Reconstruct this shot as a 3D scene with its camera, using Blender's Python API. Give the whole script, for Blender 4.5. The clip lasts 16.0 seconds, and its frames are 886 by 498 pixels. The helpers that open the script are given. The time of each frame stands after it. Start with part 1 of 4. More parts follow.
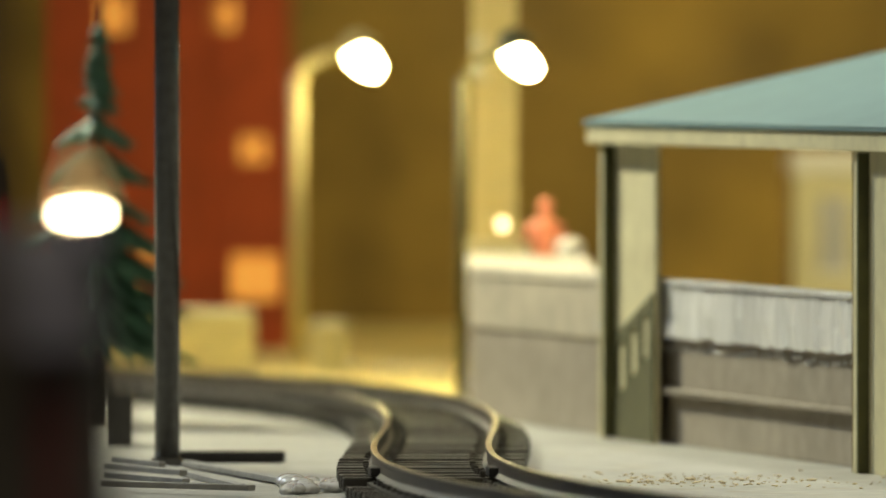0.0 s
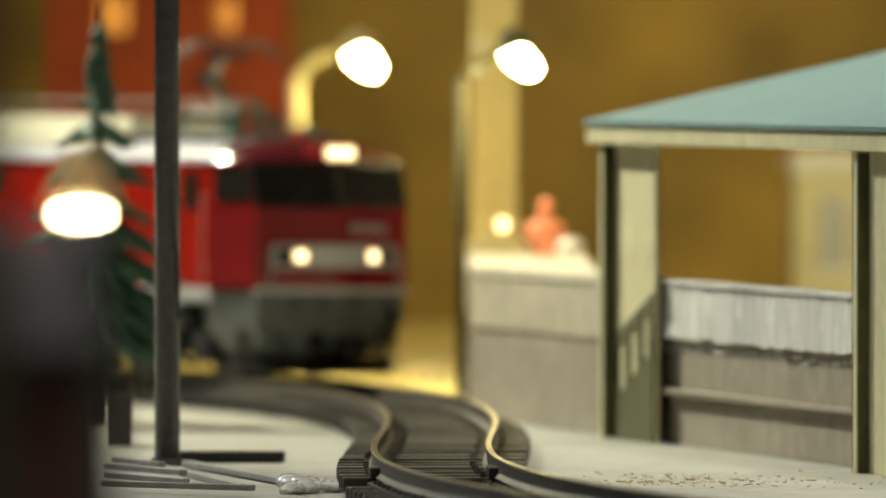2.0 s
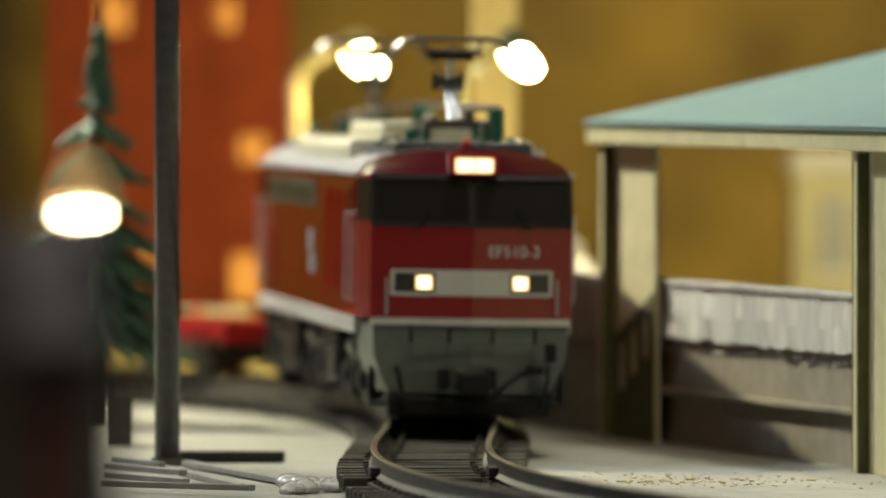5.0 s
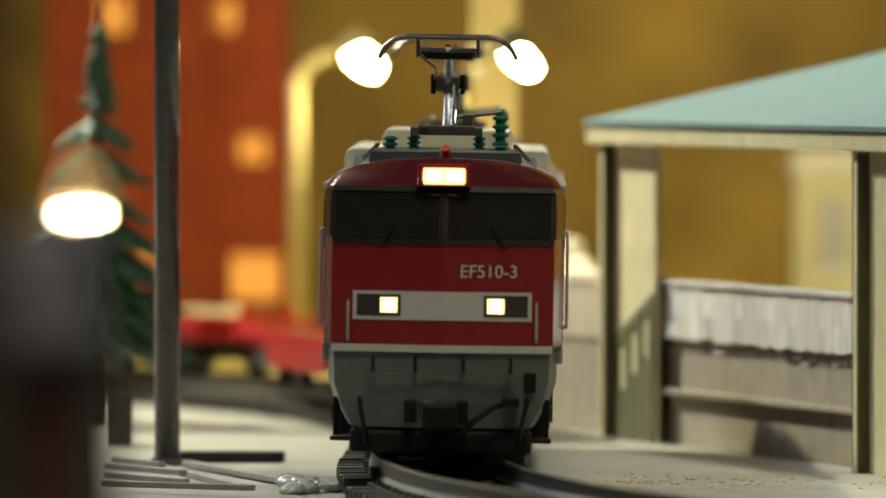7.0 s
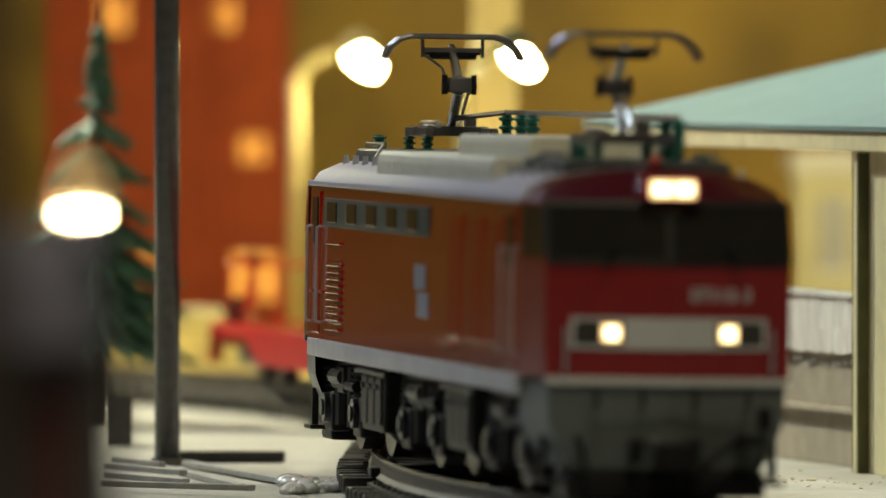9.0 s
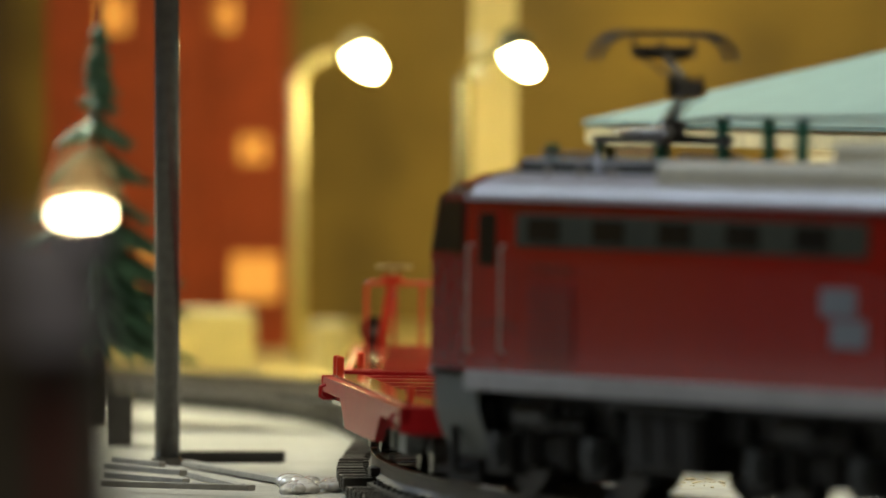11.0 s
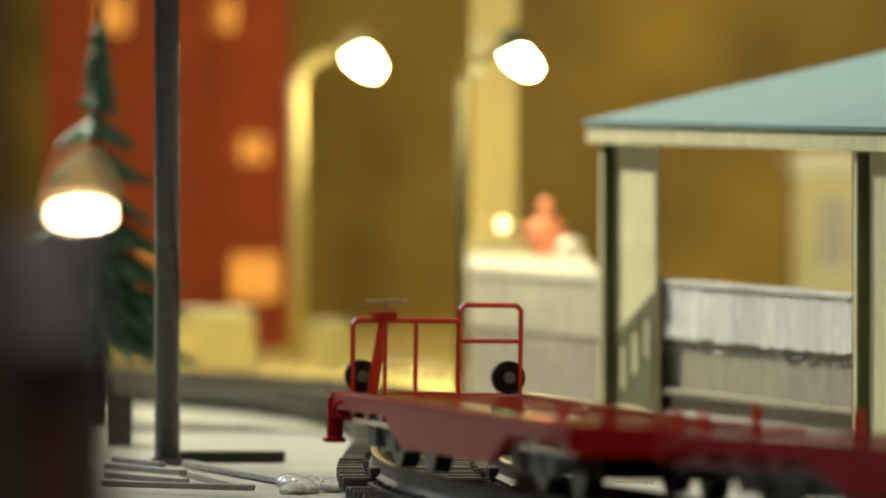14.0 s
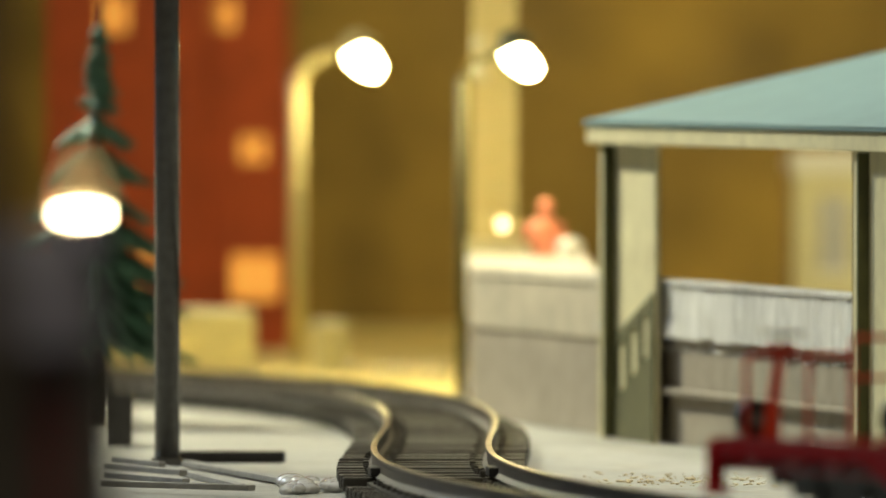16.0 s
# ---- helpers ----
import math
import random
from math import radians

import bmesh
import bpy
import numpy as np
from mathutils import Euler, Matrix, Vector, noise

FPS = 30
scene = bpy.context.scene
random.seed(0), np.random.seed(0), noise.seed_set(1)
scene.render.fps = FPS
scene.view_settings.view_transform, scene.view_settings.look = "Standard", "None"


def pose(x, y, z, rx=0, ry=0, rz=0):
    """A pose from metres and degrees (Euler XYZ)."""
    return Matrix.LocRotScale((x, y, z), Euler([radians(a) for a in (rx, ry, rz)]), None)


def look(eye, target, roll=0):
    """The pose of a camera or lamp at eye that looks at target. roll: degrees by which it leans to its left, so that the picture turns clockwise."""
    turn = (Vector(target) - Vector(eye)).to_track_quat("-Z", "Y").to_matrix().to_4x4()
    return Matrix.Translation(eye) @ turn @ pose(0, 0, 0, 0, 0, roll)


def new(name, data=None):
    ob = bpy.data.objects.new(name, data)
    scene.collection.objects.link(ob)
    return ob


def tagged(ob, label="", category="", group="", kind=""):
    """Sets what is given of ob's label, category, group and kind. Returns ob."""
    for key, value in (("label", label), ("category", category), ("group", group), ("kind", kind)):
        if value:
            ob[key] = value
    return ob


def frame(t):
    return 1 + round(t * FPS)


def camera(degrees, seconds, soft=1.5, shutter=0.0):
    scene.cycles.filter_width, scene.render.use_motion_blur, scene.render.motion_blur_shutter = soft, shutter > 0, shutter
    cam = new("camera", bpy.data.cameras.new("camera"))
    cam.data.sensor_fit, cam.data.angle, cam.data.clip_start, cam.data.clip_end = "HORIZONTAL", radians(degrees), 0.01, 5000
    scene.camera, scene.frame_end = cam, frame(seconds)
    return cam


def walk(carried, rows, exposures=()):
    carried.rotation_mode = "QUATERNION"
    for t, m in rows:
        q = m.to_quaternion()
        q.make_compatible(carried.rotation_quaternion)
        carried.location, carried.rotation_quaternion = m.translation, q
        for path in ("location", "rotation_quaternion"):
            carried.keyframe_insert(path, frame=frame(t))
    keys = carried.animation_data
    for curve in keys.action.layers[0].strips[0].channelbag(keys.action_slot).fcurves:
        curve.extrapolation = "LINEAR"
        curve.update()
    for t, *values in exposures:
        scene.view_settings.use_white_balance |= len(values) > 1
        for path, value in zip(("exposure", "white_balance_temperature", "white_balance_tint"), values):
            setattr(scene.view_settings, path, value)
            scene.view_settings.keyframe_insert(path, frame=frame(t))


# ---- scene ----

# ------------------------------------------------------------------ camera
cam = camera(4.721, 16.0, soft=1.5)
cam.data.dof.use_dof, cam.data.dof.focus_distance, cam.data.dof.aperture_fstop = True, 1.648, 31.0
EYE = (0.0, 0.0, 0.0657)
LENS_TILT = 88.997
walk(cam, [(0.0, pose(*EYE, LENS_TILT, 0, 0)), (16.0, pose(*EYE, LENS_TILT, 0, 0))], exposures=[(t, stops, 6720, 1) for t, stops in ((0.0, 0.10), (4.0, 0.16), (8.0, 0.36), (10.2, 0.36), (12.0, 0.26), (16.0, 0.24))])

# ------------------------------------------------------------------ light
world = bpy.data.worlds.new("room_air")
scene.world = world
world.use_nodes = True
world.node_tree.nodes["Background"].inputs[0].default_value = (1.0, 0.90, 0.70, 1)
world.node_tree.nodes["Background"].inputs[1].default_value = 0.085


def lamp(name, kind, at, target, power, color, **more):
    data = bpy.data.lights.new(name, kind)
    data.energy, data.color = power, color
    for key, value in more.items():
        if key == "size":
            data.shape, data.size = "DISK", value
        elif key == "radius":
            data.shadow_soft_size = value
        elif key == "cone":
            data.spot_size, data.spot_blend = radians(value), 0.9
    ob = new(name, data)
    ob.matrix_basis = look(at, target)
    return ob


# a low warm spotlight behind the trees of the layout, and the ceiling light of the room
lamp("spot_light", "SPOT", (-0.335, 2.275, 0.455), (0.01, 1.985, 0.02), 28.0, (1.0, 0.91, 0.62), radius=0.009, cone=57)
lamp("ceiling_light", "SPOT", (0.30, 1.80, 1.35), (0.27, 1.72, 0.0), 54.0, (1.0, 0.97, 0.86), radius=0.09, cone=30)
# unseen area light added as warm fill to lift the dark parts
lamp("ambient_fill", "AREA", (0.2, 0.2, 2.1), (0.0, 1.6, 0.0), 19.5, (1.0, 0.88, 0.66), size=1.0)
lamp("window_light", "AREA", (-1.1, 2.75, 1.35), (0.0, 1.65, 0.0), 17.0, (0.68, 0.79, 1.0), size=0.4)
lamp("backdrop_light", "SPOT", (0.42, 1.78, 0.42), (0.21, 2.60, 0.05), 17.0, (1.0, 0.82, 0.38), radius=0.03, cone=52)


# ------------------------------------------------------------------ materials
def mat(name, color, rough=0.6, metal=0.0, scale=300.0, vary=0.18, bump=0.15, spots=0.0, spot_color=(0.1, 0.08, 0.05),
        glow=None, power=0.0, clear=0.0, coat=0.0, stretch=(1, 1, 1), spec=0.5):
    m = bpy.data.materials.new(name)
    m.use_nodes = True
    nt = m.node_tree
    b = nt.nodes["Principled BSDF"]
    b.inputs["Roughness"].default_value = rough
    b.inputs["Metallic"].default_value = metal
    b.inputs["Transmission Weight"].default_value = clear
    b.inputs["Coat Weight"].default_value = coat
    b.inputs["Specular IOR Level"].default_value = spec
    tc = nt.nodes.new("ShaderNodeTexCoord")
    mp = nt.nodes.new("ShaderNodeMapping")
    mp.inputs["Scale"].default_value = stretch
    nt.links.new(tc.outputs["Object"], mp.inputs["Vector"])

    def noise_node(s, detail):
        n = nt.nodes.new("ShaderNodeTexNoise")
        n.inputs["Scale"].default_value, n.inputs["Detail"].default_value = s, detail
        nt.links.new(mp.outputs["Vector"], n.inputs["Vector"])
        return n

    fine, broad = noise_node(scale, 6), noise_node(scale * 0.13, 3)
    mix = nt.nodes.new("ShaderNodeMix")
    mix.data_type = "RGBA"
    mix.inputs["A"].default_value = (*[c * (1 - vary) for c in color], 1)
    mix.inputs["B"].default_value = (*[min(1, c * (1 + vary)) for c in color], 1)
    add = nt.nodes.new("ShaderNodeMath")
    add.operation = "MULTIPLY_ADD"
    add.inputs[1].default_value = 0.5
    half = nt.nodes.new("ShaderNodeMath")
    half.operation = "MULTIPLY"
    half.inputs[1].default_value = 0.5
    nt.links.new(broad.outputs[0], half.inputs[0])
    nt.links.new(fine.outputs[0], add.inputs[0])
    nt.links.new(half.outputs[0], add.inputs[2])
    ramp = nt.nodes.new("ShaderNodeMapRange")
    ramp.inputs[1].default_value, ramp.inputs[2].default_value = 0.35, 0.65
    nt.links.new(add.outputs[0], ramp.inputs[0])
    nt.links.new(ramp.outputs[0], mix.inputs["Factor"])
    out = mix.outputs["Result"]
    if spots:
        sp = noise_node(scale * 0.35, 8)
        r2 = nt.nodes.new("ShaderNodeMapRange")
        r2.inputs[1].default_value, r2.inputs[2].default_value = 0.56, 0.68
        r2.inputs[4].default_value = spots
        nt.links.new(sp.outputs[0], r2.inputs[0])
        mix2 = nt.nodes.new("ShaderNodeMix")
        mix2.data_type = "RGBA"
        nt.links.new(r2.outputs[0], mix2.inputs["Factor"])
        nt.links.new(out, mix2.inputs["A"])
        mix2.inputs["B"].default_value = (*spot_color, 1)
        out = mix2.outputs["Result"]
    nt.links.new(out, b.inputs["Base Color"])
    if bump:
        bp = nt.nodes.new("ShaderNodeBump")
        bp.inputs["Strength"].default_value, bp.inputs["Distance"].default_value = bump, 0.0004
        nt.links.new(fine.outputs[0], bp.inputs["Height"])
        nt.links.new(bp.outputs[0], b.inputs["Normal"])
    if glow:
        b.inputs["Emission Color"].default_value = (*glow, 1)
        b.inputs["Emission Strength"].default_value = power
    return m


BOARD = mat("painted_board", (0.34, 0.332, 0.305), 0.8, scale=240, vary=0.20, spots=0.5, spot_color=(0.29, 0.25, 0.17))
ROOM = mat("room_plaster", (0.16, 0.13, 0.09), 0.9, scale=8, vary=0.1)
BACKDROP = mat("ochre_backdrop", (0.30, 0.192, 0.040), 0.8, scale=26, vary=0.6, spots=0.55, spot_color=(0.20, 0.135, 0.05))
SLEEPER = mat("black_plastic", (0.030, 0.027, 0.023), 0.5, scale=900, vary=0.35, bump=0.5, spots=0.25, spot_color=(0.07, 0.06, 0.035))
RAIL = mat("nickel_rail", (0.34, 0.30, 0.22), 0.32, 1.0, scale=500, vary=0.2, spots=0.8, spot_color=(0.07, 0.055, 0.04))
CONCRETE = mat("grey_concrete", (0.30, 0.26, 0.21), 0.75, scale=220, vary=0.2, spots=0.4, spot_color=(0.24, 0.2, 0.16))
FOIL = mat("brushed_aluminium", (0.93, 0.94, 0.95), 0.26, 0.14, scale=420, vary=0.30, bump=1.0, stretch=(1, 1, 0.08))
CREAM = mat("cream_card", (0.62, 0.57, 0.36), 0.7, scale=240, vary=0.12, spots=0.3, spot_color=(0.42, 0.36, 0.2))
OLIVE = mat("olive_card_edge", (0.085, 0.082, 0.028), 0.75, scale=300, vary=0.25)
ROOF_BLUE = mat("pale_blue_card", (0.115, 0.205, 0.225), 0.6, scale=300, vary=0.08)
BRICK_RED = mat("red_house_wall", (0.36, 0.056, 0.012), 0.75, scale=120, vary=0.25)
WINDOW_GLOW = mat("lit_window", (0.8, 0.4, 0.1), 0.5, glow=(1.0, 0.40, 0.07), power=0.55, bump=0)
LAMP_GLOW = mat("lamp_bulb", (1, 0.9, 0.6), 0.4, glow=(1.0, 0.78, 0.36), power=165, bump=0)
NEAR_GLOW = mat("warm_bulb", (1, 0.9, 0.7), 0.4, glow=(1.0, 0.78, 0.45), power=60, bump=0)
HEAD_GLOW = mat("headlight_glow", (1, 0.85, 0.6), 0.3, glow=(1.0, 0.62, 0.27), power=1.25, bump=0)
HEAD_CORE = mat("headlight_core", (1, 0.95, 0.8), 0.3, glow=(1.0, 0.80, 0.48), power=4.0, bump=0)
POST_CREAM = mat("cream_post_paint", (0.66, 0.56, 0.27), 0.55, scale=300, vary=0.12)
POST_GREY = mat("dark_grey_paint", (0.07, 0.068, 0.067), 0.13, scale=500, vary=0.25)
# two pale tones that hold the lamplight on the platform's upper part
SLAB_LAMP_TONE = mat("slab_lamp_tone", (0.62, 0.57, 0.46), 0.7, scale=200, vary=0.15)
STONE_LAMP_TONE = mat("stone_lamp_tone", (0.46, 0.41, 0.32), 0.7, scale=200, vary=0.22, spots=0.4, spot_color=(0.32, 0.27, 0.2))
SAND = mat("yellow_sand", (0.78, 0.60, 0.19), 0.85, scale=180, vary=0.25)
NEEDLE = mat("pine_green", (0.055, 0.13, 0.085), 0.6, scale=900, vary=0.4)
BARK = mat("brown_bark", (0.05, 0.036, 0.026), 0.8, scale=700)
BLACK = mat("matt_black", (0.012, 0.011, 0.011), 0.5, scale=800, vary=0.3)
STICK = mat("grey_stick", (0.28, 0.275, 0.27), 0.7, scale=500)
GLUE = mat("clear_glue", (0.88, 0.88, 0.88), 0.1, scale=600, vary=0.08, clear=0.35, bump=0.8)
CRUMB = mat("tan_crumb", (0.52, 0.43, 0.27), 0.9, scale=900, vary=0.3)
FIGURE = mat("painted_figurine", (0.75, 0.26, 0.15), 0.6, scale=500)
WHITE = mat("white_paint", (0.78, 0.76, 0.72), 0.5, scale=300, vary=0.05)
PLUM = mat("purple_grey_plastic", (0.22, 0.21, 0.28), 0.5, scale=200)
COAL = mat("charcoal_paint", (0.05, 0.047, 0.045), 0.7, scale=200, vary=0.4)
DARK_RED = mat("dark_red_plastic", (0.10, 0.012, 0.012), 0.5, scale=200)
# locomotive and wagons
L_RED = mat("loco_red", (0.40, 0.011, 0.007), 0.16, scale=400, vary=0.06, bump=0.02, spec=0.6, coat=1.0)
# same red paint as the sides; shade is put into these darker copies
L_FACE = mat("loco_red_shaded", (0.25, 0.010, 0.013), 0.2, scale=400, vary=0.06, bump=0.03, spec=0.5, coat=0.3)
L_CAP = mat("cab_roof_shaded", (0.075, 0.005, 0.012), 0.2, scale=400, vary=0.06, bump=0.03, spec=0.5, coat=0.6)
L_STRIP = mat("louvre_olive", (0.05, 0.055, 0.04), 0.5, scale=400, spec=0.2)
L_ROOF = mat("loco_roof_grey", (0.43, 0.43, 0.52), 0.3, scale=400, vary=0.08)
L_BOX = mat("roof_cover_pale", (0.64, 0.62, 0.52), 0.5, scale=400, vary=0.08)
L_GREY = mat("loco_grey", (0.125, 0.140, 0.134), 0.42, scale=400, vary=0.12)
L_SILL = mat("sill_light_grey", (0.40, 0.40, 0.43), 0.4, scale=400)
L_BLACK = mat("running_gear_black", (0.012, 0.012, 0.013), 0.42, scale=700, vary=0.35, spec=0.25)
L_GEAR = mat("running_gear_grey", (0.03, 0.034, 0.037), 0.3, scale=700, vary=0.3, spec=0.5)
L_GLASS = mat("dark_cab_glass", (0.022, 0.020, 0.018), 0.08, scale=300, vary=0.1, bump=0)
L_GREEN = mat("green_insulator", (0.02, 0.16, 0.12), 0.3, scale=500)
L_SILVER = mat("pantograph_metal", (0.16, 0.15, 0.15), 0.35, 0.7, scale=500)
L_ARM = mat("bright_arm_metal", (0.62, 0.60, 0.56), 0.24, 0.9, scale=500)
L_WHITE = mat("white_band", (0.60, 0.60, 0.60), 0.35, scale=400, vary=0.05, bump=0)
L_LENS = mat("tail_lens", (0.05, 0.045, 0.04), 0.1, scale=300, bump=0)
WHEEL = mat("wheel_steel", (0.10, 0.095, 0.09), 0.35, 0.8, scale=600)
W_RED = mat("wagon_red", (0.34, 0.005, 0.010), 0.34, scale=400, vary=0.10, bump=0.05, spec=0.25)
W_DECK = mat("deck_red_worn", (0.36, 0.018, 0.012), 0.30, scale=300, vary=0.15, spots=0.4, spot_color=(0.55, 0.22, 0.08), spec=0.5, coat=0.9)
W_RAIL = mat("handrail_red", (0.62, 0.05, 0.02), 0.35, scale=400, vary=0.06)
SHADE = mat("brown_shade", (0.17, 0.125, 0.07), 0.6, scale=200, clear=0.45)
RAIL_SIDE = mat("rail_flank_dark", (0.06, 0.05, 0.042), 0.5, 0.3, scale=500, vary=0.3)
L_DECK = mat("roof_well_dark", (0.055, 0.06, 0.058), 0.4, scale=400, vary=0.2)
FACE_BLUE = mat("pale_blue_paint", (0.24, 0.27, 0.34), 0.3, scale=400, vary=0.08, bump=0)
WOOD_EDGE = mat("bare_wood_edge", (0.30, 0.21, 0.10), 0.75, scale=300, vary=0.45, bump=0.4, stretch=(1, 1, 0.05))
BRASS = mat("pale_brass", (0.62, 0.52, 0.30), 0.3, 0.9, scale=400)


# ------------------------------------------------------------------ mesh helpers (millimetres)
def mesh_of(name, bm, material, smooth=False):
    data = bpy.data.meshes.new(name)
    bmesh.ops.recalc_face_normals(bm, faces=bm.faces)
    bm.to_mesh(data)
    bm.free()
    data.transform(Matrix.Scale(0.001, 4))
    if smooth:
        for f in data.polygons:
            f.use_smooth = True
    data.materials.append(material)
    return data


def part(name, bm, material, parent=None, label="", smooth=False):
    ob = new(name, mesh_of(name, bm, material, smooth))
    if parent is not None:
        ob.parent = parent
    if label:
        ob["label"] = label
    return ob


def empty(name, at=(0, 0, 0), turn=0.0):
    ob = new(name)
    ob.matrix_basis = pose(at[0] / 1000, at[1] / 1000, at[2] / 1000, 0, 0, turn)
    return ob


def box(bm, lo, hi, bevel=0.0, m=None):
    c = [(a + b) / 2 for a, b in zip(lo, hi)]
    s = [abs(b - a) for a, b in zip(lo, hi)]
    mm = Matrix.Translation(c) @ Matrix.Diagonal((*s, 1))
    if m is not None:
        mm = m @ mm
    made = bmesh.ops.create_cube(bm, size=1, matrix=mm)["verts"]
    if bevel:
        edges = list({e for v in made for e in v.link_edges})
        bmesh.ops.bevel(bm, geom=edges, offset=bevel, segments=2, affect="EDGES", profile=0.6)
    return bm


def rod(bm, a, b, r, r2=None, seg=12):
    a, b = Vector(a), Vector(b)
    d = b - a
    m = Matrix.Translation((a + b) / 2) @ d.to_track_quat("Z", "Y").to_matrix().to_4x4()
    bmesh.ops.create_cone(bm, cap_ends=True, segments=seg, radius1=r, radius2=r if r2 is None else r2, depth=d.length, matrix=m)
    return bm


def tube(bm, points, r, seg=8):
    for a, b in zip(points, points[1:]):
        rod(bm, a, b, r, seg=seg)
    for p in points[1:-1]:
        bmesh.ops.create_icosphere(bm, subdivisions=1, radius=r, matrix=Matrix.Translation(p))
    return bm


def ball(bm, at, r, squash=(1, 1, 1), sub=2):
    bmesh.ops.create_icosphere(bm, subdivisions=sub, radius=r, matrix=Matrix.Translation(at) @ Matrix.Diagonal((*squash, 1)))
    return bm


def bm_new():
    return bmesh.new()


# ------------------------------------------------------------------ the line of the track
KNOTS = [-900, -775, -650, -525, -400, -275, -150, -25, 100, 225, 350, 475, 600]
BENDS = [2.56, 1.57, 0.55, -0.53, -1.73, -2.58, -1.11, -0.33, 1.29, 1.97, 1.39, 0.27, -0.87]
STEP = 4.0
LINE_S = np.arange(-1200, 801, STEP)


def track_line():
    bend = np.interp(LINE_S, KNOTS, BENDS) * 1e-3
    i0 = int(np.argmin(np.abs(LINE_S)))
    th = np.cumsum(bend) * STEP
    th = th - th[i0] + radians(-1.152)
    x, y = np.cumsum(np.sin(th)) * STEP, -np.cumsum(np.cos(th)) * STEP
    return x - x[i0] + 0.574, y - y[i0] + 1722.1, th


LINE_X, LINE_Y, LINE_T = track_line()


def on_line(s, side=0.0):
    x, y, t = (float(np.interp(s, LINE_S, a)) for a in (LINE_X, LINE_Y, LINE_T))
    return x + side * math.cos(t), y + side * math.sin(t), t


RAIL_TOP = 6.0
BED = -1.7


def riding(s, half):
    """The pose of a vehicle whose two bogies stand half before and behind s."""
    ax, ay, _ = on_line(s + half)
    bx, by, _ = on_line(s - half)
    turn = math.degrees(math.atan2(ax - bx, by - ay)) - 90
    return pose((ax + bx) / 2000 - 0.0004, (ay + by) / 2000, RAIL_TOP / 1000, -0.9, 0, turn)


def run(t):
    return 82.80 * (t - 7) + 0.364 * (t - 7) ** 2 + 17.0 * max(0.0, t - 15) ** 2


# ------------------------------------------------------------------ room, table, backdrop
def room():
    bm = box(bm_new(), (-1500, -600, -40), (1500, 3600, 0))
    ground = part("ground", bm, BOARD)
    tagged(ground, "dusty white-painted plywood baseboard of a model railway", "baseboard", kind="structure")
    bm = box(bm_new(), (-1500, 2620, 0), (1500, 2640, 900))
    tagged(part("backdrop", bm, BACKDROP), "ochre brown mottled painted backdrop board behind the layout", "backdrop", kind="structure")
    for name, lo, hi in (("wall_north", (-2600, 3700, -800), (2600, 3800, 2200)), ("wall_south", (-2600, -1800, -800), (2600, -1700, 2200)),
                         ("wall_west", (-2700, -1800, -800), (-2600, 3800, 2200)), ("wall_east", (2600, -1800, -800), (2700, 3800, 2200)),
                         ("ceiling", (-2700, -1800, 2200), (2700, 3800, 2300)), ("floor", (-2700, -1800, -900), (2700, 3800, -800))):
        tagged(part(name, box(bm_new(), lo, hi), ROOM), "plain plastered room surface in warm dim light", "room", kind="structure")
    edge = [on_line(s, 15.8)[:2] for s in range(-640, -250, 26)]
    edge = edge + [(4.4, 1996.0), (4.4, 2618.0), (-260.0, 2618.0)]
    bm = bm_new()
    lo, hi = ([bm.verts.new((x, y, z)) for x, y in edge] for z in (0.0, 1.0))
    bm.faces.new(hi)
    for k in range(len(edge)):
        j = (k + 1) % len(edge)
        bm.faces.new((lo[k], lo[j], hi[j], hi[k]))
    tagged(part("sand_bed", bm, SAND), "yellow sandy ground cover strip along the far edge", "ground cover", kind="structure")


room()


# ------------------------------------------------------------------ buildings in the distance
def red_house():
    h = empty("red_house", (-62, 2400, 0))
    bm = box(bm_new(), (-27, 0, 0), (27.5, 60, 230), 0.3)
    part("wall", bm, BRICK_RED, h)
    bm = box(bm_new(), (10.5, -1.2, 0), (11.8, 0.02, 230))
    part("corner_strip", bm, BRICK_RED, h)
    for x, z, w, ht in ((-11.5, 76, 6.0, 8), (13.0, 76, 5.5, 7), (19.6, 46, 5.6, 6), (20, 17.4, 10, 10), (-5.0, 19.5, 5.4, 5)):
        win = part("window", box(bm_new(), (x - w / 2, -0.7, z - ht / 2), (x + w / 2, 0.4, z + ht / 2), 0.15), WINDOW_GLOW, h, "orange lit window")
        bm = bm_new()
        box(bm, (x - w / 2 - 0.7, -1.3, z - ht / 2 - 0.7), (x + w / 2 + 0.7, -0.75, z - ht / 2))
        box(bm, (x - w / 2 - 0.7, -1.3, z + ht / 2), (x + w / 2 + 0.7, -0.75, z + ht / 2 + 0.7))
        box(bm, (x - 0.35, -1.2, z - ht / 2), (x + 0.35, -0.72, z + ht / 2))
        part("frame", bm, BRICK_RED, win)
    tagged(h, "tall red model house with glowing orange windows", "house")


red_house()


def far_house():
    h = empty("cream_house", (89, 2350, 0))
    part("wall", box(bm_new(), (-12, 0, 0), (24, 40, 41), 0.4), CREAM, h)
    part("roof", box(bm_new(), (-13, -1.5, 41), (25, 42, 45.6), 1.2), WHITE, h, "pale overhanging flat roof")
    for x in (-3.5, 10):
        w = part("window", box(bm_new(), (x - 3.2, -0.6, 20), (x + 3.2, 0.3, 36), 0.2), L_SILL, h, "pale grey window")
        part("frame", box(box(bm_new(), (x - 0.3, -1.0, 20), (x + 0.3, -0.5, 36)), (x - 3.8, -1.0, 18.9), (x + 3.8, -0.1, 20)), WHITE, w)
    tagged(h, "small cream model house with a pale roof and window", "house")


far_house()


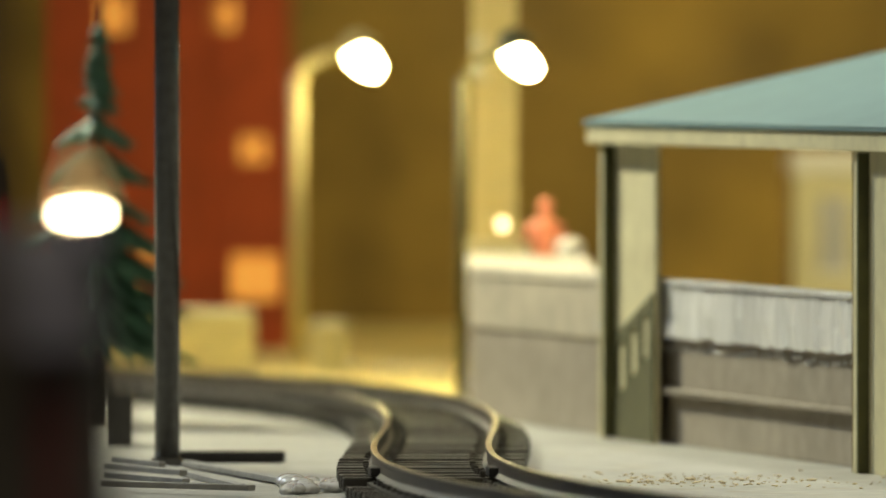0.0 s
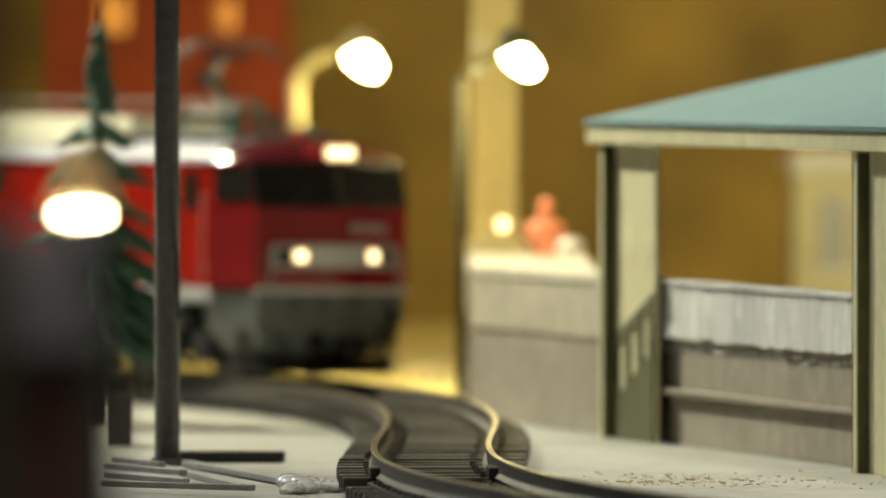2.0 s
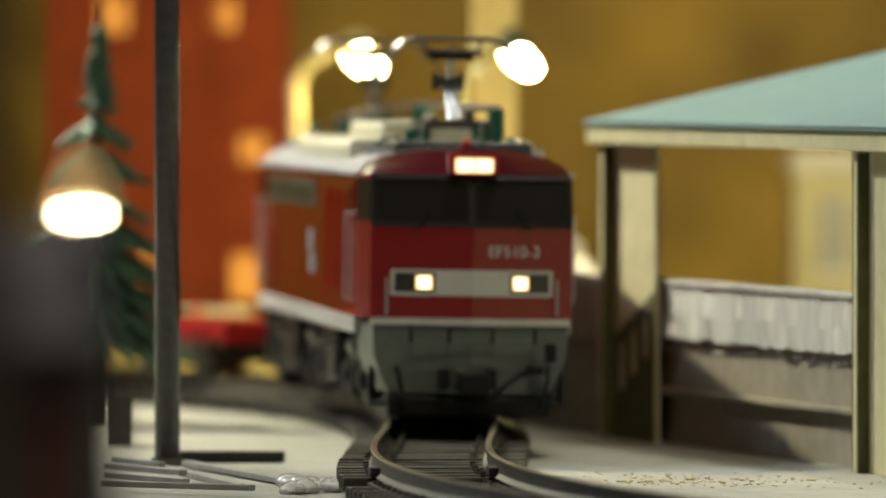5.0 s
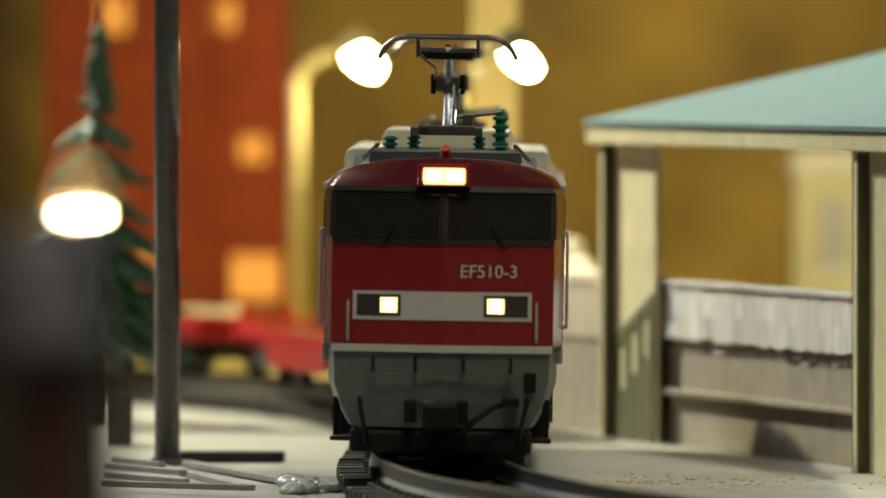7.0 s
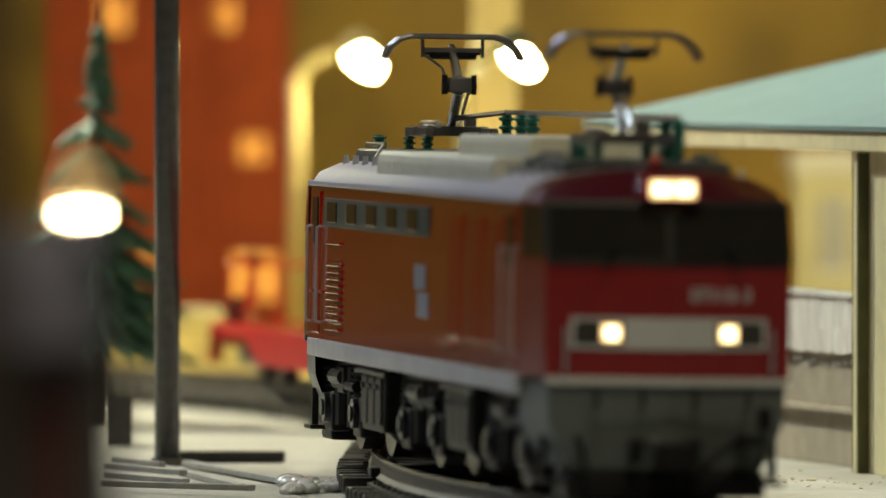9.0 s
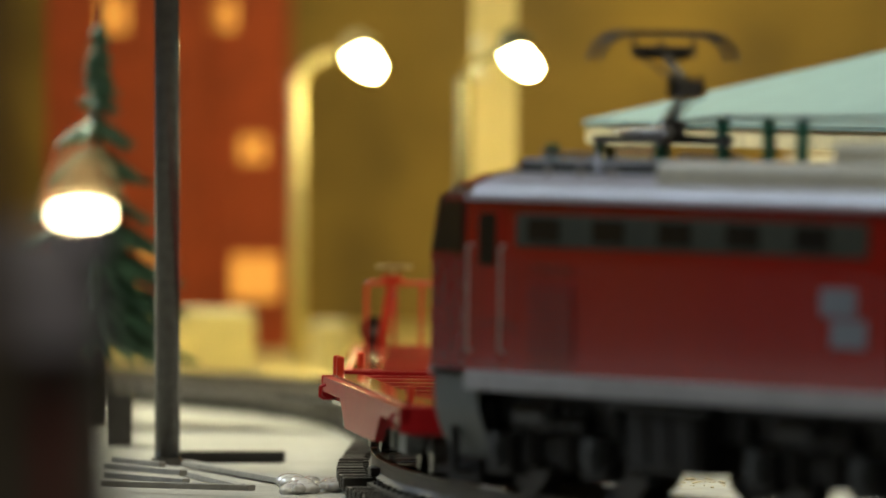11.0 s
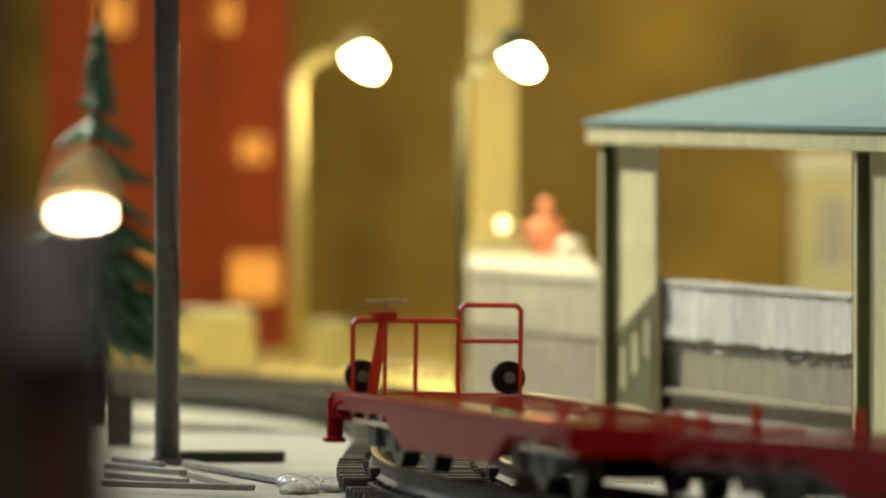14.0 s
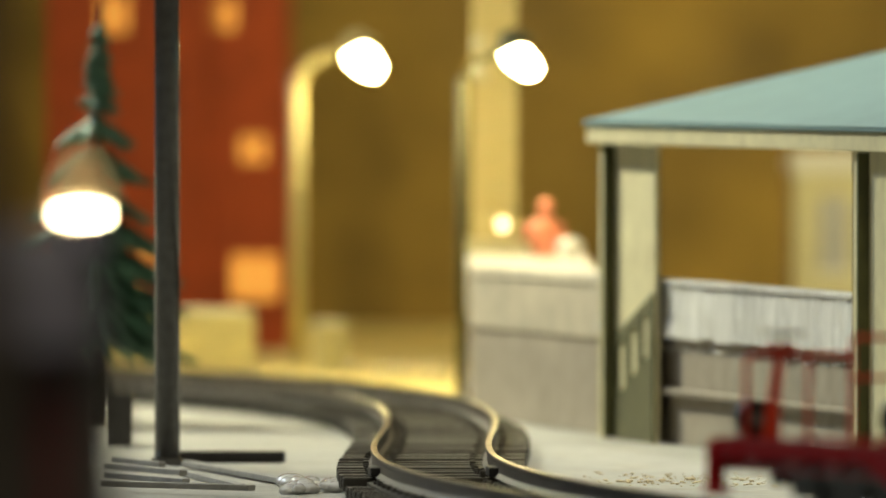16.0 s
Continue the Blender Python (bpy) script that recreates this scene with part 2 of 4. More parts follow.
def low_wall(x0, x1, y, z):
    bm = box(bm_new(), (x0, y, 0), (x1, y + 10, z), 1.2)
    return tagged(part("low_wall", bm, CREAM), "low cream garden wall block beside the track", "wall", "garden walls")


low_wall(-69, -38.2, 2180, 15.3)
low_wall(-27, -19.6, 2215, 12)


# ------------------------------------------------------------------ lamps along the track
def lamp_post(x, y, height, paint, label, r, reach):
    p = empty("street_lamp", (x, y, 0))
    part("post", rod(bm_new(), (0, 0, 0), (0, 0, height), r, r * 0.85, 16), paint, p, smooth=True)
    part("foot", rod(rod(bm_new(), (0, 0, 0), (0, 0, 2.0), r * 1.3), (0, 0, 2), (0, 0, 3), r * 1.3, r), paint, p)
    part("arm", tube(bm_new(), [(0, 0, height - 1), (2.2, 0, height + 2.6), (6.5, 0, height + 4.6), (reach - 3.2, 0, height + 4.8)], r * 0.55), paint, p, smooth=True)
    m = Matrix.Translation((reach, 0, height + 3.4)) @ Matrix.Rotation(radians(40), 4, "Y") @ Matrix.Diagonal((1.35, 0.9, 0.74, 1))
    bm = bm_new()
    bmesh.ops.create_icosphere(bm, subdivisions=3, radius=3.2, matrix=m)
    part("bulb", bm, LAMP_GLOW, p, "bright warm white bulb", smooth=True)
    bm = bm_new()
    bmesh.ops.create_cone(bm, cap_ends=False, segments=20, radius1=4.3, radius2=1.6, depth=4, matrix=Matrix.Translation((reach - 1.7, 0, height + 7.2)) @ Matrix.Rotation(radians(-25), 4, "Y"))
    part("shade", bm, paint, p)
    tagged(p, label, "street lamp", "lamps along the track")
    return p


lamp_post(-30.7, 2264, 62.5, POST_CREAM, "cream painted street lamp post with glowing bulb", 1.55, 13.9)
lamp_post(3.5, 2040, 62.5, OLIVE, "slim dull olive street lamp post with glowing bulb", 1.05, 11.1)


def pillar():
    p = empty("concrete_pillar", (10, 2096, 28))
    bm = bm_new()
    for x in (-4.4, 2.6):
        box(bm, (x, -3, 0), (x + 1.8, 3, 120), 0.3)
    for i in range(21):
        box(bm, (-2.62, -2.9, i * 5.8), (2.62, 2.6, i * 5.8 + 2.6))
    box(bm, (-2.62, -1.5, 0), (2.62, 2.4, 120))
    part("shaft", bm, POST_CREAM, p)
    part("base", box(bm_new(), (-6.5, -4.5, 0), (6.5, 4.5, 3), 0.5), CREAM, p)
    part("signal_lamp", ball(bm_new(), (1.6, -3.4, 5.8), 1.05), HEAD_CORE, p, "small round lit lamp")
    for z in (35.0, 40.6):
        part("bracket", rod(ball(bm_new(), (-2.7, -4.6, z), 1.9), (-2.7, -4.6, z), (-2.7, -2.0, z), 1.2), CREAM, p, "round cream bracket knob")
    tagged(p, "cream concrete pillar with recessed panels on the platform", "pillar")


pillar()

# ------------------------------------------------------------------ platform, wall, shelter
ALONG = math.degrees(math.atan2(-246, 61.2))


def platform():
    p = empty("retaining_wall", (5.0, 1980, 0), ALONG)
    part("wall", box(bm_new(), (95, 0.4, 0), (330, 5, 27.2), 0.3), CONCRETE, p)
    part("ledge", box(bm_new(), (95, -1.4, 8.6), (330, 0.4, 9.6), 0.3), CONCRETE, p)
    rnd = random.Random(21)
    bm = bm_new()
    last = None
    for k in range(95):
        x = 95 + k * 2.5
        lean = 0.10 * math.sin(k * 0.9) + rnd.uniform(-0.12, 0.12)
        lean *= 1.8
        ring = [bm.verts.new(c) for c in ((x, -0.6 + lean, 27.4), (x, -0.9 - lean, 22.4 + rnd.uniform(-0.5, 0.5)), (x, -1.0 + lean, 18.3 + rnd.uniform(-0.35, 0.35)), (x, 0.3, 18.8), (x, 0.3, 27.4))]
        if last:
            for j in range(5):
                bm.faces.new((last[j], last[(j + 1) % 5], ring[(j + 1) % 5], ring[j]))
        last = ring
    part("metal_strip", bm, FOIL, p, "shiny crumpled aluminium strip with torn edge")
    bm = bm_new()
    for k in range(60):
        x = 97 + k * 3.9 + rnd.uniform(-1, 1)
        ball(bm, (x, 0.2, 16.6 + rnd.uniform(-0.5, 0.5)), rnd.uniform(0.3, 0.55), (1.8, 1, 1), 1)
    part("glue_beads", bm, FOIL, p, "row of shiny glue beads")["kind"] = "stuff"
    part("top_rail", box(bm_new(), (95, -1.2, 27.3), (330, 3.4, 28.2), 0.3), FOIL, p)
    tagged(p, "grey concrete retaining wall with a shiny metal strip", "wall")
    p = empty("platform")

    def prism(out, z0, z1):
        bm = bm_new()
        c = [(5.6 - out, 1982), (28, 1890), (28, 2102 + out), (5.4 - out, 2102 + out)]
        lo = [bm.verts.new((x, y - out, z0)) for x, y in c]
        hi = [bm.verts.new((x, y - out, z1)) for x, y in c]
        bm.faces.new(lo)
        bm.faces.new(hi)
        for j in range(4):
            bm.faces.new((lo[j], lo[(j + 1) % 4], hi[(j + 1) % 4], hi[j]))
        bmesh.ops.bevel(bm, geom=list(bm.edges), offset=0.35, segments=2, affect="EDGES")
        return bm

    part("lower_course", prism(0.0, 0, 16.4), CONCRETE, p)
    # upper course and slab coloured lighter, as lamplight falls on them
    part("upper_course", prism(0.5, 16.45, 26.2), STONE_LAMP_TONE, p, "upper stone course, coloured paler for a lamp-lit look")
    part("slab", prism(0.8, 26.2, 28), SLAB_LAMP_TONE, p, "pale paving slab with lamplight put into its colour")
    tagged(p, "grey concrete platform block with pale slab top", "platform")


platform()


def figurine():
    bm = bm_new()
    rod(bm, (0, 0, 0), (0, 0, 0.9), 2.3, 2.1)
    rod(bm, (0, 0, 0.9), (0, 0, 3.4), 2.0, 3.0)
    ball(bm, (0, 0, 4.9), 3.3, (1.02, 0.75, 0.85))
    for side in (-1, 1):
        rod(bm, (side * 2.6, 0, 6.4), (side * 3.3, -0.8, 3.0), 0.9, 0.7)
    rod(bm, (0, 0, 6.8), (0, 0, 8.6), 1.0, 0.8)
    ball(bm, (0, 0, 9.5), 1.55, (1, 1, 1.1))
    f = part("figurine", bm, FIGURE, smooth=True)
    f.matrix_basis = pose(0.0197, 2.062, 0.0281)
    tagged(f, "small salmon painted figurine standing on the platform", "figurine")
    bm = ball(bm_new(), (0, 0, 1.9), 2.8, (1, 1, 0.68))
    b = part("round_stone", bm, WHITE, smooth=True)
    b.matrix_basis = pose(0.0243, 2.055, 0.0281)
    tagged(b, "round white stone lying on the platform top", "stone")


figurine()


def shelter():
    s = empty("platform_shelter", (28.7, 1872, 0), math.degrees(math.atan2(-167, 39.6)))
    for x in (0, 165):
        post = part("post", box(bm_new(), (x - 1.2, -1.2, 0), (x + 1.4, 1.6, 51.5), 0.2), CREAM, s)
        part("end_grain", box(bm_new(), (x - 1.35, -1.3, 0.2), (x - 1.22, 0.35, 51.2), 0.03), WOOD_EDGE, post, "bare plywood edge with brown grain")
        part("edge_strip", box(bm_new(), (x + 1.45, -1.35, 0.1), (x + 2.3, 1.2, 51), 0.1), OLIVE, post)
    part("panel", box(bm_new(), (2.4, 0.8, 0), (30, 1.6, 51.4), 0.1), CREAM, s)

    def board(c, y0, y1):
        bm = bm_new()
        f = [bm.verts.new((x, y0, z)) for x, z in c]
        k = [bm.verts.new((x, y1, z)) for x, z in c]
        bm.faces.new(f)
        bm.faces.new(k)
        for j in range(len(c)):
            bm.faces.new((f[j], f[(j + 1) % len(c)], k[(j + 1) % len(c)], k[j]))
        return bm

    # dark sloping boards stand for a shadow on the panel, gaps for its light
    shadow_fence = part("shadow_fence", board([(2.4, 0), (30, 0), (30, 16.5), (2.4, 6.5)], 0.42, 0.74), OLIVE, s, "dark olive slats shaped as a shadow on the panel")

    def low(x):
        return 6.55 + (x - 2.4) * 0.3623

    def top(x):
        return 17.0 + x * 0.30

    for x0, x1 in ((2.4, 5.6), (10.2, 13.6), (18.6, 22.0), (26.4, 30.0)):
        part("slat", board([(x0, low(x0)), (x1, low(x1)), (x1, top(x1)), (x0, top(x0))], 0.42, 0.74), OLIVE, shadow_fence)
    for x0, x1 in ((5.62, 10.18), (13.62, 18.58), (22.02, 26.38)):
        part("rail", board([(x0, top(x0) - 2.4), (x1, top(x1) - 2.4), (x1, top(x1)), (x0, top(x0))], 0.44, 0.72), OLIVE, shadow_fence)
    part("panel", box(bm_new(), (168, 0.3, 0), (300, 1.3, 51.4), 0.1), CREAM, s)
    part("beam", box(bm_new(), (-6, -2.4, 51.3), (310, -0.2, 54.4), 0.25), CREAM, s)
    part("side_beam", box(bm_new(), (-6, -0.15, 51.3), (-3.8, 86, 54.4), 0.25), CREAM, s)
    bm = bm_new()
    q = [(-6.5, -2.9, 54.5), (310, -2.9, 54.5), (310, 88, 54.5), (-6.5, 88, 54.5), (38, 42.5, 67.3), (310, 42.5, 67.3)]
    v = [bm.verts.new(c) for c in q]
    w = [bm.verts.new((c[0], c[1], c[2] + 0.8)) for c in q]
    for f in ((0, 1, 5, 4), (4, 5, 2, 3), (0, 4, 3)):
        bm.faces.new([w[i] for i in f])
        bm.faces.new([v[i] for i in reversed(f)])
    for a, b in ((0, 1), (1, 5), (5, 2), (2, 3), (3, 0)):
        bm.faces.new((v[a], v[b], w[b], w[a]))
    part("roof", bm, ROOF_BLUE, s, "pale blue card roof")
    tagged(s, "cream station shelter with pale blue hipped roof", "shelter")


shelter()


# ------------------------------------------------------------------ track
def track():
    t = empty("track")
    rnd = random.Random(3)
    data = None
    i = 0
    s = -760.0
    while s < 420:
        x, y, th = on_line(s, BED)
        if data is None:
            bm = box(bm_new(), (-14.7, -1.5, 0.9), (14.7, 1.5, 3.1), 0.3)
            for side in (-1, 1):
                for q in (-2.3, 1.5):
                    box(bm, (side * 8.25 + q, -1.0, 3.1), (side * 8.25 + q + 0.8, 1.0, 4.0))
            data = mesh_of("sleeper", bm, SLEEPER)
        ob = new("sleeper", data)
        ob.parent = t
        drop = -0.9 if s > 108 else 0.0
        ob.matrix_basis = pose(x / 1000, y / 1000, (rnd.uniform(-0.22, 0.12) + drop) / 1000, rnd.uniform(-1, 1), rnd.uniform(-0.3, 0.3), math.degrees(th) + rnd.uniform(-0.8, 0.8))
        s += 7.4 if s < 100 or s > 108 else 9.5
        i += 1
    for side in (-1, 1):
        bm = bm_new()
        prof = [(-0.95, 3.1), (0.95, 3.1), (0.3, 3.8), (0.3, 5.1), (0.5, 5.4), (0.5, 5.9), (0.4, 6.0), (-0.4, 6.0), (-0.5, 5.9), (-0.5, 5.4), (-0.3, 5.1), (-0.3, 3.8)]
        last = None
        for s in np.arange(-760, 421, 8.0):
            x, y, th = on_line(float(s))
            ring = []
            for a, z in prof:
                d = BED + side * 8.9 + a
                ring.append(bm.verts.new((x + d * math.cos(th), y + d * math.sin(th), z)))
            if last:
                for k in range(len(prof)):
                    f = bm.faces.new((last[k], last[(k + 1) % len(prof)], ring[(k + 1) % len(prof)], ring[k]))
                    f.material_index = 0 if k in (5, 6, 7) else 1
            last = ring
        part("rail", bm, RAIL, t, "worn nickel silver rail").data.materials.append(RAIL_SIDE)
    # webs that join the sleepers under the rails
    for side in (-1, 1):
        bm = bm_new()
        last = None
        for s in np.arange(-760, 421, 8.0):
            x, y, th = on_line(float(s))
            ring = [bm.verts.new((x + (BED + side * 8.9 + a) * math.cos(th), y + (BED + side * 8.9 + a) * math.sin(th), z)) for a, z in ((-2.2, 0.02), (2.2, 0.02), (2.2, 2.4), (-2.2, 2.4))]
            if last:
                for k in range(4):
                    bm.faces.new((last[k], last[(k + 1) % 4], ring[(k + 1) % 4], ring[k]))
            last = ring
        part("sleeper_web", bm, SLEEPER, t)
    # rail joint with its two fishplates
    x, y, th = on_line(104.0)
    for side in (-1, 1):
        bm = box(bm_new(), (-1.7, -5, 3.2), (1.7, 5, 4.6), 0.2)
        j = part("rail_joiner", bm, BLACK, t, "dark metal rail joiner")
        j.matrix_basis = pose((x + (BED + side * 8.9) * math.cos(th)) / 1000, (y + (BED + side * 8.9) * math.sin(th)) / 1000, 0, 0, 0, math.degrees(th))
    tagged(t, "curved black plastic sleeper track with metal rails", "track", kind="structure")


track()


# ------------------------------------------------------------------ locomotive
LEVELS = [(17, 18.0), (21, 18.0), (25.2, 18.0), (32.4, 18.0), (40.7, 17.8)]
ROOFS = [(40.7, 17.8), (42.4, 16.6), (43.8, 13.5), (44.8, 8.0), (45.1, 0.001)]


def nose(v, w):
    """How far the end reaches, by the distance from the middle and the height."""
    slant = 0.0 if w <= 32.4 else (w - 32.4) / 7.8 * 2.6 if w <= 40.7 else 2.8 + (w - 40.7) * 1.6
    return 117.0 - 3.0 * abs(v) / 16.5 - slant


def end_shell(bm, levels, end, start=100.0):
    """One end of the body: sides drawn in and a creased front."""
    rows = []
    for w, hw in levels:
        e = hw * 0.925
        rows.append([bm.verts.new(c) for c in ((end * start, -hw, w), (end * nose(e, w), -e, w), (end * nose(0, w), 0, w), (end * nose(e, w), e, w), (end * start, hw, w))])
    for a, b in zip(rows, rows[1:]):
        for i in range(4):
            bm.faces.new((a[i], a[i + 1], b[i + 1], b[i]))


def side_band(bm, end, w0, w1, v0, v1, out):
    """A thin plate laid on the front between two heights and two offsets from the middle."""
    cuts = [v0, 0.0, v1] if v0 < 0 < v1 else [v0, v1]
    a = [[bm.verts.new((end * (nose(v, w) + o), v, w)) for v in cuts] for o in (out, -0.4) for w in (w0, w1)]
    n = len(cuts)
    for i in range(n - 1):
        bm.faces.new((a[0][i], a[0][i + 1], a[1][i + 1], a[1][i]))
        bm.faces.new((a[0][i], a[2][i], a[2][i + 1], a[0][i + 1]))
        bm.faces.new((a[1][i], a[1][i + 1], a[3][i + 1], a[3][i]))
    for i in (0, n - 1):
        bm.faces.new((a[0][i], a[1][i], a[3][i], a[2][i]))
    return bm


def text_mesh(body, size, depth):
    cu = bpy.data.curves.new("lettering", "FONT")
    cu.body, cu.size, cu.extrude, cu.align_x, cu.align_y = body, size, depth, "CENTER", "CENTER"
    ob = bpy.data.objects.new("lettering", cu)
    scene.collection.objects.link(ob)
    data = bpy.data.meshes.new_from_object(ob.evaluated_get(bpy.context.evaluated_depsgraph_get()))
    bpy.data.objects.remove(ob)
    return data


def insulator(bm, at, h, r):
    """A ribbed post turned in one piece."""
    prof = [(0.0, 0.6)]
    for i in range(5):
        prof += [((i + 0.25) / 5, 0.6), ((i + 0.45) / 5, 1.0), ((i + 0.65) / 5, 1.0), ((i + 0.85) / 5, 0.6)]
    prof.append((1.0, 0.6))
    last = None
    for z, k in prof:
        ring = [bm.verts.new((at[0] + r * k * math.cos(q * math.pi / 6), at[1] + r * k * math.sin(q * math.pi / 6), at[2] + h * z)) for q in range(12)]
        if last:
            for q in range(12):
                bm.faces.new((last[q], last[(q + 1) % 12], ring[(q + 1) % 12], ring[q]))
        else:
            bm.faces.new(ring)
        last = ring
    bm.faces.new(last)
    return bm


def pantograph(loco, u, way):
    b = part("pantograph_base", box(box(box(bm_new(), (u - 11, -5.5, 48.2), (u + 11, -4.3, 49.6), 0.2), (u - 11, 4.3, 48.2), (u + 11, 5.5, 49.6), 0.2), (u - 1.4, -5.5, 48.3), (u + 1.4, 5.5, 49.8), 0.2), L_SILVER, loco)
    for du in (-9, 9):
        for v in (-5, 5):
            part("insulator", insulator(bm_new(), (u + du, v, 44.2), 4.0, 1.0), L_GREEN, b, "green ribbed insulator")
    knee = (u - way * 7.0, 0, 56.0)
    part("lower_arm", rod(rod(bm_new(), (u + way * 1, 0, 49.5), knee, 0.75, 0.65), (u + way * 3.5, 0.9, 49.8), (knee[0], 0.9, knee[2] + 0.8), 0.3), L_ARM, b)
    part("knuckle", ball(box(bm_new(), (knee[0] - 1.5, -1.7, 54.9), (knee[0] + 1.5, 1.7, 57.2), 0.3), (knee[0], 0, 56), 1.5), L_SILVER, b)
    part("upper_arm", rod(bm_new(), knee, (u + way * 1.0, 0, 61.8), 0.85, 0.6), L_ARM, b, "bright metal upper arm")
    bm = bm_new()
    for du in (-1.6, 1.6):
        pts = [(u + du, v, z) for v, z in ((-10.6, 59.9), (-9.6, 61.7), (-8.2, 62.9), (-6.5, 63.4), (6.5, 63.4), (8.2, 62.9), (9.6, 61.7), (10.6, 59.9))]
        tube(bm, pts, 0.42)
    box(bm, (u - 2.0, -6.4, 63.3), (u + 2.0, 6.4, 63.8), 0.1)
    part("contact_head", bm, L_SILVER, b)
    bm = box(bm_new(), (u - 1, -4.4, 61.0), (u + 1, 4.4, 61.7), 0.1)
    for v in (-4.6, 4.6):
        rod(bm, (u, v, 60.2), (u, v, 63.3), 0.28)
    part("head_frame", bm, L_SILVER, b)
    part("spring_box", rod(box(bm_new(), (u - 0.8, -4.2, 60.6), (u + 0.8, 4.2, 61.0), 0.1), (u, -3.6, 60.4), (u, 3.6, 60.4), 0.5), L_BLACK, b)
    part("guide_rod", tube(bm_new(), [(knee[0], -1.9, 56.4), (u - way * 2.4, -1.9, 58.6), (u, -4.4, 60.6)], 0.24, 6), L_SILVER, b)
    part("guide_rod", tube(bm_new(), [(u + way * 1.2, 1.4, 50.2), (knee[0] + way * 0.8, 1.5, 54.6), (knee[0], 2.2, 56.6)], 0.26, 6), L_ARM, b)
    for v in (-2.2, 2.2):
        part("bracket", box(rod(bm_new(), (knee[0], v, 54.6), (knee[0], v, 57.6), 0.45, seg=8), (knee[0] - 0.9, v - 0.4, 55.4), (knee[0] + 0.9, v + 0.4, 56.2), 0.1), L_BLACK, b)
    part("damper", rod(rod(bm_new(), (u - way * 9, -3.4, 50.1), (u + way * 3, -3.4, 50.1), 0.6), (u + way * 3, -3.4, 50.1), (u + way * 8, -3.4, 50.1), 0.3), L_ARM, b)
    part("air_valve", box(bm_new(), (u - 3.4, 2.4, 49.6), (u - 0.8, 4.0, 51.6), 0.2), L_SILVER, b)


def bogie(loco, u, front):
    b = part("bogie", box(bm_new(), (u - 22, -12.0, 4.2), (u + 22, 12.0, 9.0), 0.8), L_BLACK, loco)
    for v in (-1, 1):
        bm = box(bm_new(), (u - 20, v * 12.2, 5.0), (u + 20, v * 14.2, 8.6), 0.6)
        for du in (-15, 15):
            box(bm, (u + du - 4, v * 12.6, 2.8), (u + du + 4, v * 15.6, 8.8), 0.6)
        for du in (-6, 6):
            rod(bm, (u + du, v * 14.0, 4), (u + du, v * 14.0, 13), 1.8, seg=10)
        rod(bm, (u - 10, v * 15.2, 10.2), (u + 12, v * 15.2, 10.2), 0.8)
        box(bm, (u - 3, v * 13, 9), (u + 3, v * 16, 13), 0.4)
        frame_side = part("side_frame", bm, L_BLACK, b)
        for du in (-15, 15):
            part("axle_cover", rod(rod(bm_new(), (u + du, v * 15.4, 6.4), (u + du, v * 16.4, 6.4), 2.3, seg=16), (u + du, v * 16.3, 6.4), (u + du, v * 16.8, 6.4), 1.3, seg=12), L_GEAR, frame_side)
            for q in (-5, 5):
                part("spring", insulator(bm_new(), (u + du + q, v * 14.6, 8.4), 4.2, 1.2), L_GEAR, frame_side)
        part("sand_pipe", tube(bm_new(), [(u + 21, v * 15, 12), (u + 22.5, v * 14.4, 7), (u + 23.5, v * 10, 2.4)], 0.5, 6), L_GEAR, frame_side)
        part("brake_cylinder", rod(bm_new(), (u - 8, v * 15.6, 11.4), (u + 1, v * 15.6, 11.4), 1.3, 1.1, 12), L_GEAR, frame_side)
    for du in (-15.5, 15.5):
        bm = rod(bm_new(), (u + du, -10.4, 7), (u + du, -7.4, 7), 7, seg=28)
        rod(bm, (u + du, 7.4, 7), (u + du, 10.4, 7), 7, seg=28)
        rod(bm, (u + du, -10, 7), (u + du, 10, 7), 1.2)
        part("wheelset", bm, WHEEL, b)


def hood(u0, u1, hw, low, high):
    """A roof cover with sloping, rounded sides."""
    prof = [(-hw, low), (-hw * 0.99, low + (high - low) * 0.8), (-hw * 0.97, low + (high - low) * 0.95), (-hw * 0.93, high), (hw * 0.93, high),
            (hw * 0.97, low + (high - low) * 0.95), (hw * 0.99, low + (high - low) * 0.8), (hw, low)]
    bm = bm_new()
    a = [bm.verts.new((u0, v, w)) for v, w in prof]
    b = [bm.verts.new((u1, v, w)) for v, w in prof]
    bm.faces.new(a)
    bm.faces.new(b)
    for i in range(len(prof)):
        k = (i + 1) % len(prof)
        bm.faces.new((a[i], a[k], b[k], b[i]))
    bmesh.ops.bevel(bm, geom=list(bm.edges), offset=0.3, segments=1, affect="EDGES")
    return bm


